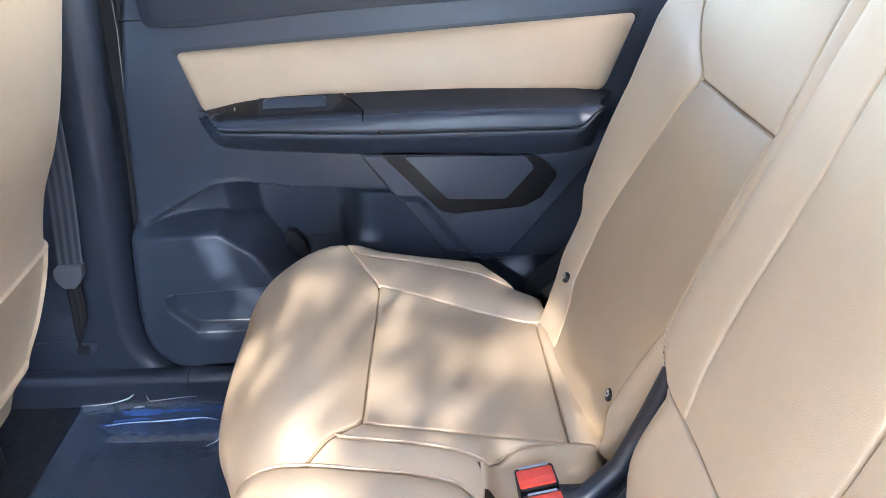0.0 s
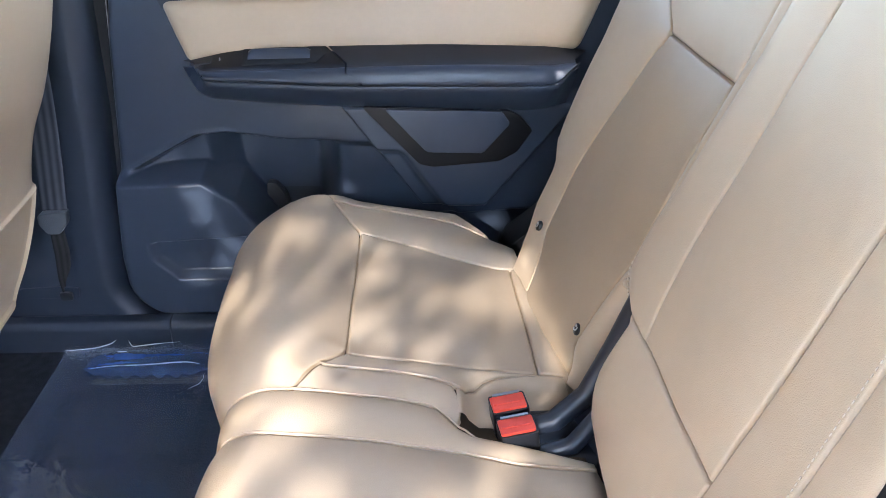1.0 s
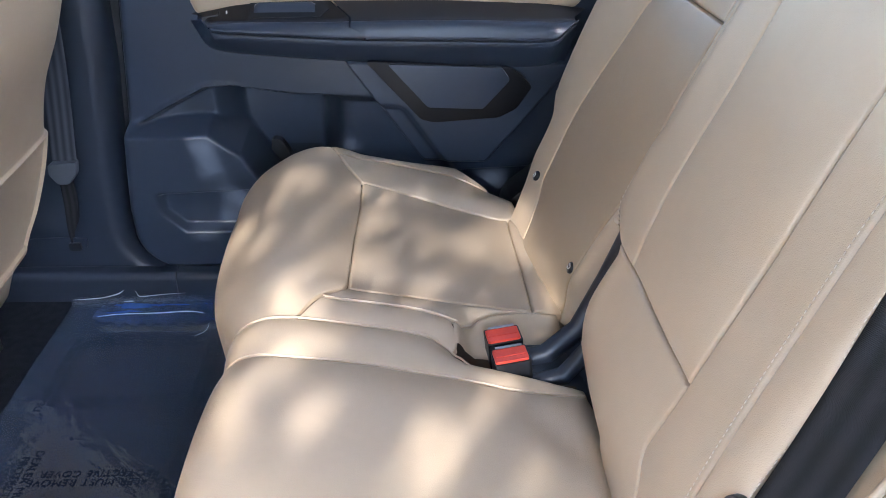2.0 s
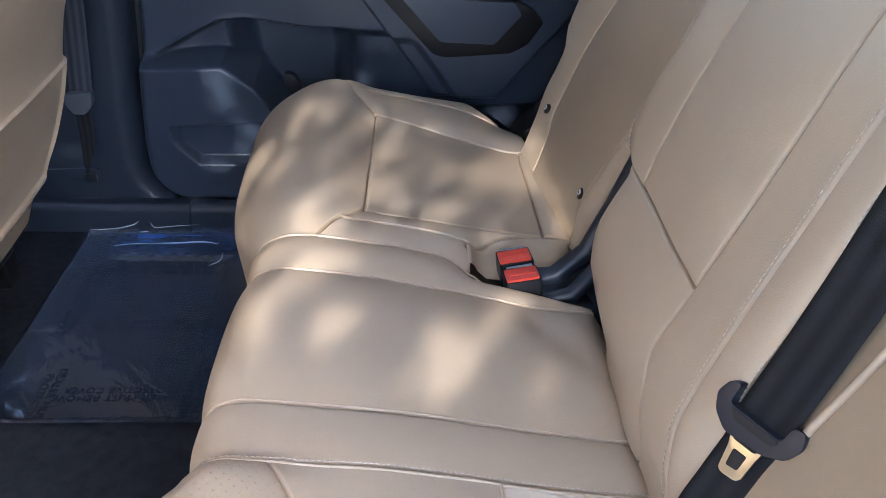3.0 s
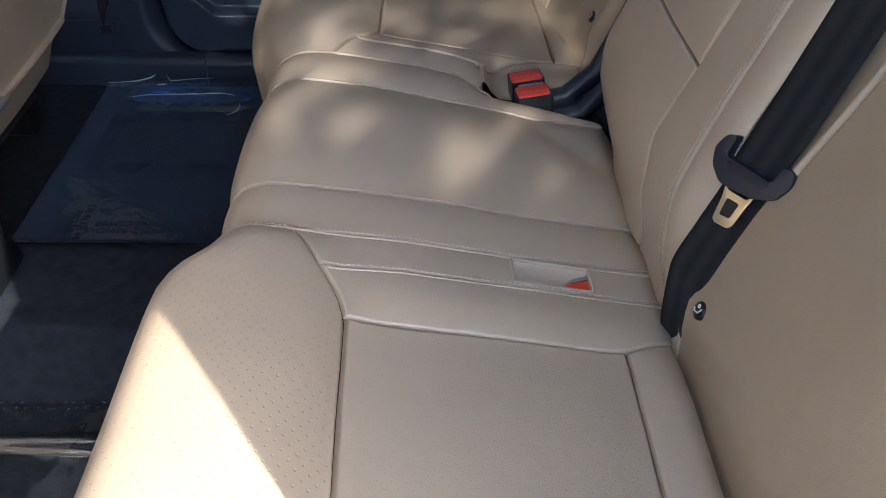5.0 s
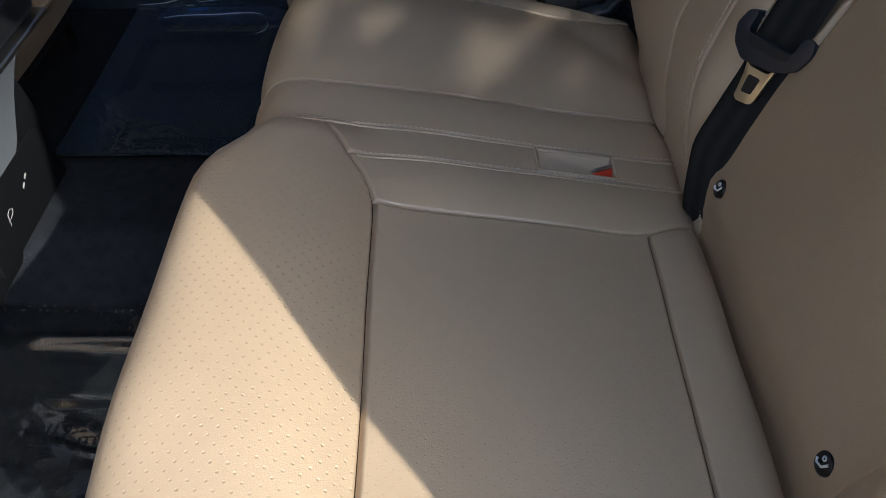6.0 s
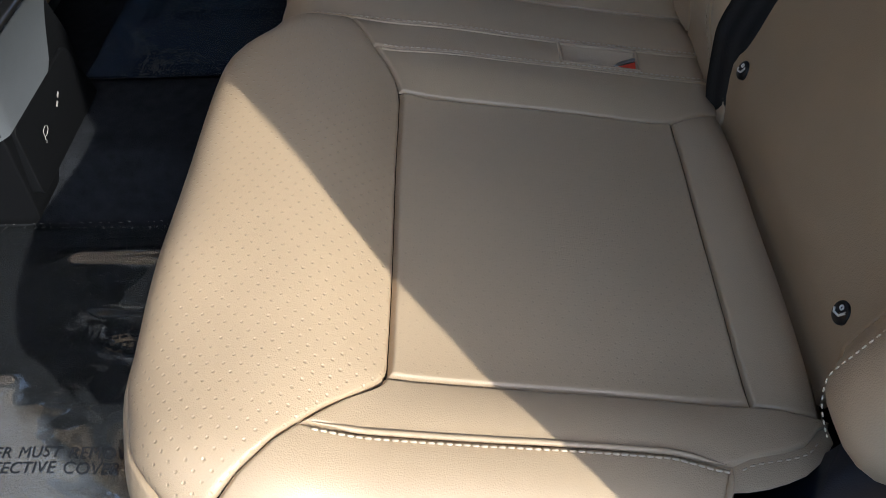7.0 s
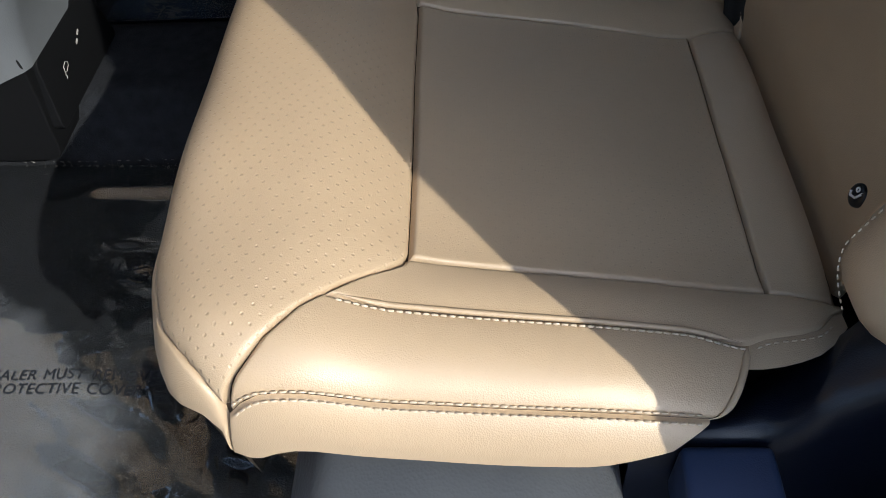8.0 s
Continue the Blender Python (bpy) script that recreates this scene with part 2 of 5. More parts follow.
def solid(name, outline, axis, lo, hi, mat, parent=None, label="", bevel=0.004, segments=3):
    """A flat outline of (a, b) pairs drawn out along an axis, with rounded edges."""
    bm = bmesh.new()
    place = {"x": lambda a, b, c: (c, a, b), "y": lambda a, b, c: (a, c, b), "z": lambda a, b, c: (a, b, c)}[axis]
    low = [bm.verts.new(place(a, b, lo)) for a, b in outline]
    high = [bm.verts.new(place(a, b, hi)) for a, b in outline]
    bm.faces.new(low), bm.faces.new(high[::-1])
    for i in range(len(outline)):
        j = (i + 1) % len(outline)
        bm.faces.new((low[j], low[i], high[i], high[j]))
    bmesh.ops.recalc_face_normals(bm, faces=bm.faces)
    if bevel:
        bmesh.ops.bevel(bm, geom=bm.edges[:], offset=bevel, segments=segments, profile=0.6, affect="EDGES", clamp_overlap=True)
    return part(name, bm, mat, parent, label)


def box(name, a, b, mat, parent=None, label="", bevel=0.004):
    return solid(name, [(a[0], a[1]), (b[0], a[1]), (b[0], b[1]), (a[0], b[1])], "z", a[2], b[2], mat, parent, label, bevel)


def corners(points, r, n=5):
    """The outline with its corners rounded by r."""
    out = []
    k = len(points)
    for i in range(k):
        p, a, b = (Vector(points[j % k]) for j in (i, i - 1, i + 1))
        u, w = (a - p), (b - p)
        c = min(r, u.length * 0.45, w.length * 0.45)
        u, w = p + u.normalized() * c, p + w.normalized() * c
        for t in np.linspace(0, 1, n):
            v = u * (1 - t) ** 2 + p * 2 * t * (1 - t) + w * t * t
            out.append((v.x, v.y))
    return out


# ---------------------------------------------------------------- shell of the car

def shell_block(name, a, b, mat, label, cat, bevel=0.003):
    return tagged(box(name, a, b, mat, None, "", bevel), label, cat, kind="structure")


ground = tagged(box("ground", (-60, -60, -0.42), (60, 60, -0.36), M_ASPHALT, bevel=0), "worn grey asphalt ground under the car", "ground", kind="structure")


def floor_z(x, y):
    hump = 0.085 * (sm(0.385, 0.44, y) - sm(0.60, 0.69, y))
    return 0.055 + hump + 0 * x


xs, ys = np.linspace(-1.25, 0.40, 83), np.linspace(-0.30, 1.26, 105)
GX, GY = np.meshgrid(xs, ys, indexing="ij")
floor = put("floor", grid_mesh("floor", np.stack([GX, GY, floor_z(GX, GY)], -1)), M_CARPET)
tagged(floor, "dark charcoal carpeted car floor with a low centre tunnel", "floor", kind="structure")
shell_block("floor_pan", (-1.25, -0.34, -0.02), (1.30, 1.30, 0.02), M_BLACK, "black floor pan under the carpet", "floor")

# ---------------------------------------------------------------- rear bench cushions
SEAT_X = curve((-0.26, -0.152), (-0.214, -0.164), (-0.198, -0.180), (-0.175, -0.196), (-0.14, -0.210), (-0.10, -0.2195), (-0.06, -0.2190), (0.0, -0.2175), (0.16, -0.218),
               (0.20, -0.2165), (0.225, -0.206), (0.25, -0.186), (0.275, -0.179), (0.30, -0.185), (0.35, -0.1895), (0.45, -0.188), (0.54, -0.187), (0.585, -0.184), (0.62, -0.188),
               (0.655, -0.200), (0.69, -0.210), (0.72, -0.2255), (0.78, -0.2365), (0.85, -0.243), (0.92, -0.2475), (0.98, -0.250), (1.03, -0.2525), (1.08, -0.248), (1.12, -0.230), (1.16, -0.188), (1.22, -0.14))
ROLLS = curve((-0.3, 0.046), (-0.15, 0.044), (0.0, 0.036), (0.25, 0.036), (0.33, 0.046), (0.58, 0.050), (0.74, 0.088), (1.3, 0.088))       # radius of the front edge


GAP_X = curve((-0.20, 0.225), (-0.07, 0.226), (0.03, 0.2265), (0.10, 0.2235), (0.18, 0.2215), (0.25, 0.2215), (0.30, 0.221), (0.36, 0.219), (0.45, 0.219), (0.55, 0.220), (0.75, 0.219), (0.80, 0.212), (0.86, 0.209), (0.96, 0.205), (1.03, 0.200), (1.2, 0.20))   # where cushions meet backrests
CENTRE_Z = curve((-0.26, 0.4300), (-0.19, 0.4335), (-0.15, 0.4325), (-0.10, 0.4275), (-0.05, 0.4188), (0.0, 0.4088), (0.05, 0.3988), (0.10, 0.3905), (0.15, 0.3835), (0.20, 0.3770), (0.26, 0.370))


def crown(x, q):
    """Height of the bench's upper side."""
    z = 0.411 - 0.17 * x + 0.012 * sm(-0.06, -0.12, x) - (0.02 - 0.013 * sm(-0.12, 0.0, q) * sm(0.36, 0.26, q)) * sm(-0.13, -0.24, x)
    z = z - 0.020 * sm(0.74, 1.06, q)
    for lo, hi in ((-0.097, 0.198), (0.72, 1.03)):                        # sunken seating area
        inside = sm(lo - 0.03, lo + 0.03, q) * sm(hi + 0.03, hi - 0.03, q) * sm(-0.09, -0.03, x) * sm(0.215, 0.15, x)
        z = z - 0.010 * inside
    middle = sm(0.262, 0.300, q) * sm(0.690, 0.630, q)
    fold = np.exp(-(((x - 0.13) * -0.778 - (q - 0.535) * 0.630) / 0.016) ** 2) * sm(0.10, 0.16, x) * sm(0.37, 0.43, q)      # a slack fold in the cover
    z = z * (1 - middle) + (CENTRE_Z(x) - 0.0035 * fold) * middle
    z = z - 0.022 * sm(0.585, 0.615, q) * sm(0.71, 0.68, q) * sm(0.078, 0.094, x)   # well for the buckles
    z = z - 0.014 * sm(0.09, 0.2, x) * sm(1.04, 1.12, q)
    z = z - 0.050 * sm(GAP_X(q) - 0.003, GAP_X(q) + 0.008, x)
    z = z + 0.0009 * np.sin(29 * x + 11 * q + 0.7) * np.sin(31 * q - 13 * x)      # sat-in unevenness
    return z


def cushion(s, q):
    """The bench's cover: s runs back from the front edge and round it, q across the car and round its ends."""
    s, q = np.asarray(s, float), np.asarray(q, float)
    xf = SEAT_X(q)
    ROLL = ROLLS(q)
    a = np.clip((xf + ROLL - s) / ROLL, 0, None)
    turn = np.minimum(a, 1.62)
    below = np.clip(a - 1.62, 0, None) * ROLL
    x = np.where(a > 0, xf + ROLL - ROLL * np.sin(turn) + below * 0.10, s)
    drop = ROLL * 0.9 * (1 - np.cos(turn)) + below
    y = q.copy()
    for edge, side in ((-0.150, -1), (1.150, 1)):
        over = np.clip((q - edge) * side / 0.055, 0, None)
        t2 = np.minimum(over, 1.50)
        rest = np.clip(over - 1.50, 0, None) * 0.055
        y = np.where(over > 0, edge + side * (0.055 * np.sin(t2) + rest * 0.08), y)
        drop = drop + 0.050 * (1 - np.cos(t2)) + rest
    z = crown(np.maximum(x, xf), np.clip(q, -0.15, 1.15)) - drop
    return np.stack([x, y, z], -1)


BOTTOM = -0.40                                             # s where the front cover ends below
NF = curve((-0.214, -0.160), (-0.19, -0.143), (-0.16, -0.121), (-0.133, -0.096), (-0.118, -0.080), (-0.102, -0.058), (-0.09, -0.055),
           (0.10, -0.0595), (0.182, -0.061), (0.200, -0.0650), (0.242, -0.087), (0.288, -0.116))
FF = curve((0.632, -0.114), (0.655, -0.101), (0.680, -0.086), (0.70, -0.070), (0.715, -0.059), (0.73, -0.057), (1.045, -0.056), (1.060, -0.060), (1.10, -0.084), (1.14, -0.105), (1.22, -0.145))
L1 = curve((-0.40, 0.630), (-0.17, 0.630), (-0.13, 0.6325), (-0.10, 0.6355), (-0.05, 0.636), (0.0, 0.637), (0.040, 0.635), (0.060, 0.619), (0.076, 0.600), (0.10, 0.592), (0.15, 0.582), (0.19, 0.572), (0.242, 0.558))
L2 = curve((-0.40, 0.558), (-0.15, 0.5625), (-0.10, 0.5625), (-0.05, 0.565), (0.0, 0.567), (0.05, 0.566), (0.10, 0.5595), (0.15, 0.5535), (0.242, 0.552))
L3 = curve((-0.40, 0.350), (-0.15, 0.3545), (-0.10, 0.3555), (-0.05, 0.358), (0.0, 0.360), (0.05, 0.361), (0.10, 0.359), (0.15, 0.356), (0.242, 0.354))
L4 = curve((-0.40, 0.278), (-0.15, 0.283), (-0.10, 0.2885), (-0.05, 0.2935), (0.0, 0.2965), (0.05, 0.297), (0.10, 0.2935), (0.15, 0.2915), (0.242, 0.291))
L5 = curve((-0.09, 0.242), (-0.05, 0.248), (0.0, 0.2515), (0.10, 0.2505), (0.23, 0.2495))
FB = curve((-0.09, 0.679), (-0.05, 0.684), (0.0, 0.684), (0.04, 0.682), (0.066, 0.676), (0.080, 0.670), (0.095, 0.686), (0.12, 0.700), (0.20, 0.714), (0.235, 0.712))
near_back = 0.242
VAL = curve((-0.30, -0.213), (-0.16, -0.2125), (-0.13, -0.206), (-0.06, -0.1985), (0.05, -0.1945), (0.13, -0.192))

near_seat = thing("bench_cushion", "wide tan leather rear seat cushion with stitched seams", "seat cushion", "rear seat cushions")
on_v = lambda f, a, b: (lambda v: f(a + (b - a) * v))
HEM = curve((-0.24, -0.190), (-0.228, -0.180), (-0.209, -0.1585), (-0.197, -0.165), (-0.185, -0.174), (-0.173, -0.185), (-0.15, -0.206), (-0.10, -0.222), (0.0, -0.230), (0.25, -0.228), (0.30, -0.22))
SKIRT = curve((-0.24, -0.225), (-0.18, -0.230), (-0.143, -0.252), (-0.1, -0.247), (-0.06, -0.240), (0.0, -0.238), (0.05, -0.234), (0.09, -0.219), (0.115, -0.207), (0.130, -0.199))
panel("front_panel", cushion, on_v(HEM, -0.209, 0.2865), on_v(NF, -0.209, 0.2865), -0.209, 0.2865, M_PERF, near_seat, "perforated tan leather front panel", (1, 1, 1, 1), 0.006)
panel("front_skirt", cushion, lambda v: HEM(-0.228 + 0.516 * v) - 0.004 - 0.041 * sm(0.0, 0.11, v), on_v(HEM, -0.228, 0.288), -0.228, 0.288, M_LEATHER, near_seat, "tan leather lower front panel", (0, 1, 1, 0), 0.004)
panel("insert_panel", cushion, lambda v: NF(-0.095 + 0.285 * v) + 0.0006, 0.177, -0.096, 0.190, M_PERFSOFT, near_seat, "perforated tan leather seating panel", puff=0.006, width=0.03)
panel("inner_bolster", cushion, lambda v: NF(0.190 + 0.052 * v), near_back, curve((-0.06, 0.190), (0.174, 0.188), (0.20, 0.197), (0.236, 0.203)), L5, M_LEATHER, near_seat, puff=0.007, groove=0.003)
panel("rear_panel", cushion, 0.177, near_back, curve((0.177, -0.097), (0.236, -0.108)), curve((0.174, 0.188), (0.20, 0.197), (0.236, 0.203)), M_LEATHER, near_seat, puff=0.010, groove=0.003, edges=(1, 0, 1, 1))
panel("outer_bolster", cushion, lambda v: NF(-0.138 + 0.041 * v), lambda v: 0.214 + 0.018 * v, curve((-0.11, -0.138), (0.11, -0.1365), (0.150, -0.143), (0.163, -0.137), (0.2, -0.127), (0.215, -0.114)), curve((-0.055, -0.097), (0.177, -0.096), (0.236, -0.1075)), M_LEATHER, near_seat, puff=0.005, groove=0.0026)
panel("side_panel", cushion, lambda v: NF(-0.207 + 0.069 * v), lambda v: 0.122 + 0.030 * np.sqrt(np.clip(v, 0, 1)), VAL, curve((-0.11, -0.138), (0.11, -0.1365), (0.150, -0.143)), M_LEATHER, near_seat, "tan leather side panel", puff=0.008, groove=0.0022)
panel("valance", cushion, lambda v: -0.180 + 0.022 * v, lambda v: 0.123 - 0.022 * (1 - v) ** 2, SKIRT, VAL, M_LEATHER, near_seat, "tan leather lower side panel", (1, 0, 0, 1), 0.004, 0.0016)
panel("rear_lobe", lambda s, q: cushion(s, q) + np.array((0, 0.012, -0.004)), 0.135, 0.222, curve((0.135, -0.170), (0.16, -0.168), (0.2, -0.155), (0.225, -0.130)), curve((0.135, -0.145), (0.150, -0.143), (0.163, -0.137), (0.2, -0.127), (0.225, -0.110)), M_LEATHER, near_seat, edges=(0, 0, 0, 1), puff=0.003)
V = np.linspace(0, 1, 30)
S = 0.122 + 0.030 * np.sqrt(V)
put("edge_piping", grid_mesh("edge_piping", ring(lifted(cushion, S, VAL(S) + (-0.143 - VAL(S)) * V, np.full(S.shape, -0.0004)), 0.0022, 8, taper=list(0.1 + 0.9 * np.minimum(1, 6 * V) * np.minimum(1, 6 * (1 - V)))), close_v=True), M_LEATHER, near_seat)
S = np.linspace(-0.094, 0.149, 90)
OUTLINE = curve((-0.11, -0.138), (0.11, -0.1365), (0.150, -0.143))
V = np.linspace(0, 1, 90)
put("edge_piping", grid_mesh("edge_piping", ring(lifted(cushion, S, OUTLINE(S) + 0.0005, np.full(S.shape, 0.0008)), 0.0020, 8, taper=list(0.1 + 0.9 * np.minimum(1, 12 * V) * np.minimum(1, 12 * (1 - V)))), close_v=True), M_LEATHER, near_seat)
panel("pocket_strip", cushion, on_v(NF, 0.2425, 0.288), 0.0835, L5, L4, M_LEATHER, near_seat, edges=(1, 0, 1, 1), puff=0.003)
panel("pocket_strip", cushion, 0.1575, near_back, L5, L4, M_LEATHER, near_seat, edges=(0, 0, 1, 1), puff=0.003)
panel("pocket_lip", cushion, 0.0835, 0.1575, L5, lambda s: L5(s) + 0.0045, M_LEATHER, near_seat, edges=(0, 0, 1, 0), puff=0.002)
panel("pocket_lip", cushion, 0.0835, 0.1575, lambda s: L4(s) - 0.006, L4, M_LEATHER, near_seat, edges=(0, 0, 0, 1), puff=0.002)
panel("centre_strip", cushion, BOTTOM, near_back, L4, L3, M_LEATHER, near_seat, edges=(0, 0, 1, 1), puff=0.006)
panel("centre_seat_panel", cushion, BOTTOM, near_back, L3, L2, M_LEATHER, near_seat, edges=(0, 0, 1, 1), puff=0.010, width=0.04)
panel("centre_edge_roll", cushion, BOTTOM, near_back, L2, L1, M_LEATHER, near_seat, edges=(0, 0, 1, 1), puff=0.012)

FAR_PIPE = curve((-0.11, 1.14), (-0.03, 1.15), (0.07, 1.140), (0.113, 1.130), (0.151, 1.117), (0.195, 1.098), (0.222, 1.062))
far_seat = thing("bench_cushion", "narrow tan leather rear seat cushion beside the door", "seat cushion", "rear seat cushions")
panel("front_panel", cushion, BOTTOM, on_v(FF, 0.634, 1.20), L1, 1.20, M_LEATHER, far_seat, "smooth tan leather front panel", (0, 1, 1, 0), 0.006)
panel("insert_panel", cushion, -0.057, 0.181, curve((-0.06, 0.714), (0.181, 0.716)), curve((-0.06, 1.062), (0.037, 1.037), (0.157, 1.011), (0.181, 1.006)), M_LEATHER, far_seat, puff=0.006, width=0.03)
panel("inner_bolster", cushion, lambda v: FF(0.635 + 0.045 * v), lambda v: 0.070 + 0.010 * np.sin(3.1 * v), L1, FB, M_LEATHER, far_seat, puff=0.009)
panel("buckle_flat", cushion, 0.074, 0.235, curve((0.074, 0.628), (0.12, 0.630), (0.235, 0.605)), FB, M_LEATHER, far_seat, edges=(0, 0, 0, 1), puff=0.001)
panel("inner_edge", cushion, lambda v: FF(0.681 + 0.034 * v), 0.183, FB, curve((-0.06, 0.714), (0.181, 0.716)), M_LEATHER, far_seat, puff=0.003)
panel("rear_panel", cushion, 0.181, near_back, curve((0.181, 0.716), (0.236, 0.712)), curve((0.181, 1.006), (0.236, 1.04)), M_LEATHER, far_seat, puff=0.010, edges=(1, 0, 1, 1))
panel("outer_bolster", cushion, on_v(FF, 1.060, 1.14), lambda v: 0.234 - 0.012 * v, curve((-0.06, 1.062), (0.037, 1.037), (0.157, 1.011), (0.181, 1.006), (0.236, 1.04)), FAR_PIPE, M_LEATHER, far_seat, puff=0.009)
panel("side_panel", cushion, on_v(FF, 1.14, 1.26), lambda v: 0.158 - 0.055 * sm(0, 0.3, v), FAR_PIPE, 1.26, M_LEATHER, far_seat, edges=(1, 0, 1, 0), puff=0.006)


def backing(name, parent, q0, q1, s1=0.234, s0=BOTTOM + 0.004):
    """The padding under the covers."""
    U, V = np.meshgrid(np.linspace(s0, s1 - 0.004, 60), np.linspace(q0, q1, 60), indexing="ij")
    P = lifted(cushion, U, V, np.full(U.shape, -0.0065))
    return put(name, grid_mesh(name, P), M_BODY, parent)


backing("padding", near_seat, -0.215, 0.252, 0.10, -0.245)
backing("padding", near_seat, 0.300, 0.578)
S = np.linspace(-0.09, 0.15, 80)
tube("piping", lifted(cushion, S, FAR_PIPE(S), np.full(S.shape, 0.002)), 0.0017, M_LEATHER, far_seat, n=6)
backing("padding", far_seat, 0.60, 1.06)
U, V = np.meshgrid(np.linspace(0.09, 0.228, 16), np.linspace(-0.115, 0.252, 40), indexing="ij")
put("padding", grid_mesh("padding", lifted(cushion, U, V, np.full(U.shape, -0.0065))), M_BODY, near_seat)
for x0, x1 in ((BOTTOM + 0.004, 0.082), (0.159, 0.23)):
    U, V = np.meshgrid(np.linspace(x0, x1, 30), np.linspace(0.250, 0.302, 8), indexing="ij")
    put("padding", grid_mesh("padding", lifted(cushion, U, V, np.full(U.shape, -0.0065))), M_BODY, near_seat)
box("seat_base", (0.02, -0.165, 0.07), (0.36, 0.58, 0.30), M_BLACK, near_seat, bevel=0.02)
box("cushion_pan", (-0.155, -0.185, 0.325), (0.09, 0.57, 0.352), M_BLACK, near_seat, bevel=0.01)
box("seat_base", (-0.13, 0.60, 0.07), (0.36, 1.15, 0.30), M_BLACK, far_seat, bevel=0.02)

U, V = np.meshgrid(np.linspace(0.094, 0.236, 20), np.linspace(0, 1, 8), indexing="ij")
P = cushion(U, L1(U)) + np.stack([0 * U, 0.012 * np.sin(V * 1.57), -0.004 - 0.06 * V ** 1.5], -1)
put("centre_end", grid_mesh("centre_end", P), M_LEATHER, near_seat)
# pocket for the folded buckle in the stitched strip
U, V = np.meshgrid(np.linspace(0.0835, 0.1575, 30), np.linspace(0, 1, 24), indexing="ij")
Q0, Q1 = L5(U) + 0.0045, L4(U) - 0.006
QQ = Q0 + (Q1 - Q0) * V
rim = np.minimum.reduce([(U - 0.0835), (0.1575 - U), (QQ - Q0), (Q1 - QQ)])
P = cushion(U, QQ)
P[..., 2] -= 0.027 * np.minimum(sm(0, 0.005, np.minimum(U - 0.0835, 0.1575 - U)), np.minimum(sm(0, 0.004, QQ - Q0), np.clip((Q1 - QQ) / (Q1 - Q0) * 1.15, 0, 1)))
put("pocket", grid_mesh("pocket", P), M_LEATHER, near_seat, "recessed tan pocket for a buckle")
W = np.linspace(0, 1, 24)
loop_s = np.concatenate([0.0835 + 0.074 * W, 0.1575 + 0 * W, 0.1575 - 0.074 * W, 0.0835 + 0 * W])
loop_v = np.concatenate([0 * W, W, 0 * W + 1, 1 - W])
loop_q = L5(loop_s) + 0.0040 + (L4(loop_s) - L5(loop_s) - 0.0095) * loop_v
tube("pocket_rim", lifted(cushion, loop_s, loop_q, np.full(loop_s.shape, 0.0006))[:-1], 0.0017, M_LEATHER, near_seat, "rolled pocket rim", n=7, closed=True)


def along(a, b, n=160):
    return np.linspace(a, b, n)


S = along(-0.19, 0.225)
stitches("stitching", cushion, np.stack([S, L4(S) + 0.0006], -1), M_THREAD, near_seat, 0.0050, 0.0034, 0.0007, 0.0016)
S = along(-0.080, 0.225)
stitches("stitching", cushion, np.stack([S, L5(S) + 0.0006], -1), M_THREAD, near_seat, 0.0050, 0.0034, 0.0007, 0.0016)
for f, a in ((L4, -0.19), (L5, -0.080)):
    S = along(a, 0.224)
    tube("piping", lifted(cushion, S, f(S) - 0.0042, np.full(S.shape, 0.0002)), 0.0017, M_LEATHER, near_seat, n=8)
S = along(-0.095, 0.148)
PIPE = curve((-0.11, -0.138), (0.11, -0.1365), (0.150, -0.143), (0.163, -0.137), (0.2, -0.127), (0.215, -0.114))
stitches("stitching", cushion, np.stack([S, PIPE(S) - 0.0050], -1), M_THREAD, near_seat, 0.0052, 0.0042, 0.0009, 0.0030)
S = along(0.156, 0.212, 40)
stitches("stitching", cushion, np.stack([S, PIPE(S) - 0.0050], -1), M_THREAD, near_seat)
S = along(-0.150, 0.117)
for k in (0.0027, -0.0027):
    stitches("stitching", cushion, np.stack([S, VAL(S) + k], -1), M_THREAD, near_seat, 0.0052, 0.0042, 0.0008, 0.0018)
for f, a, b, seat in ((L1, -0.18, 0.09, near_seat), (L2, -0.18, 0.22, near_seat), (L3, -0.18, 0.22, near_seat), (FB, -0.085, 0.079, far_seat)):
    S = along(a, b)
    tube("piping", lifted(cushion, S, f(S) + 0.002, np.full(S.shape, 0.0004)), 0.0013, M_LEATHER, seat, n=6)

# ---------------------------------------------------------------- backrests
LEAN_BACK = radians(20)
UPV, OUTV = np.array((math.sin(LEAN_BACK), 0, math.cos(LEAN_BACK))), np.array((-math.cos(LEAN_BACK), 0, math.sin(LEAN_BACK)))
FOOT = np.array((0.222, 0.0, 0.437))


def swell(h, q):
    """How far the backrest's cover stands forward of its flat."""
    mid = 0.026 * sm(0.212, 0.258, q) * sm(0.672, 0.615, q) * sm(-0.06, 0.06, h)
    wing = 0.030 * sm(-0.085, -0.128, q) * sm(-0.075, 0.01, h) + 0.006 * sm(0.965, 1.035, q) * sm(0.03, 0.16, h)
    near_belly = 0.010 * sm(0.17, 0.05, q) * sm(-0.1, 0.03, q) * sm(0.0, 0.15, h)
    foot = -(GAP_X(q) - 0.1990 - 0.003 * sm(0.22, 0.28, q) * sm(0.56, 0.5, q) - 0.007 * sm(0.70, 0.78, q) * (1 - 0.8 * sm(0.90, 0.98, q))) / 0.94 * sm(0.005, -0.068, h)
    uneven = 0.0013 * np.sin(23 * h + 17 * q) * np.sin(29 * q - 9 * h + 0.4)
    return mid + wing + near_belly + foot + uneven


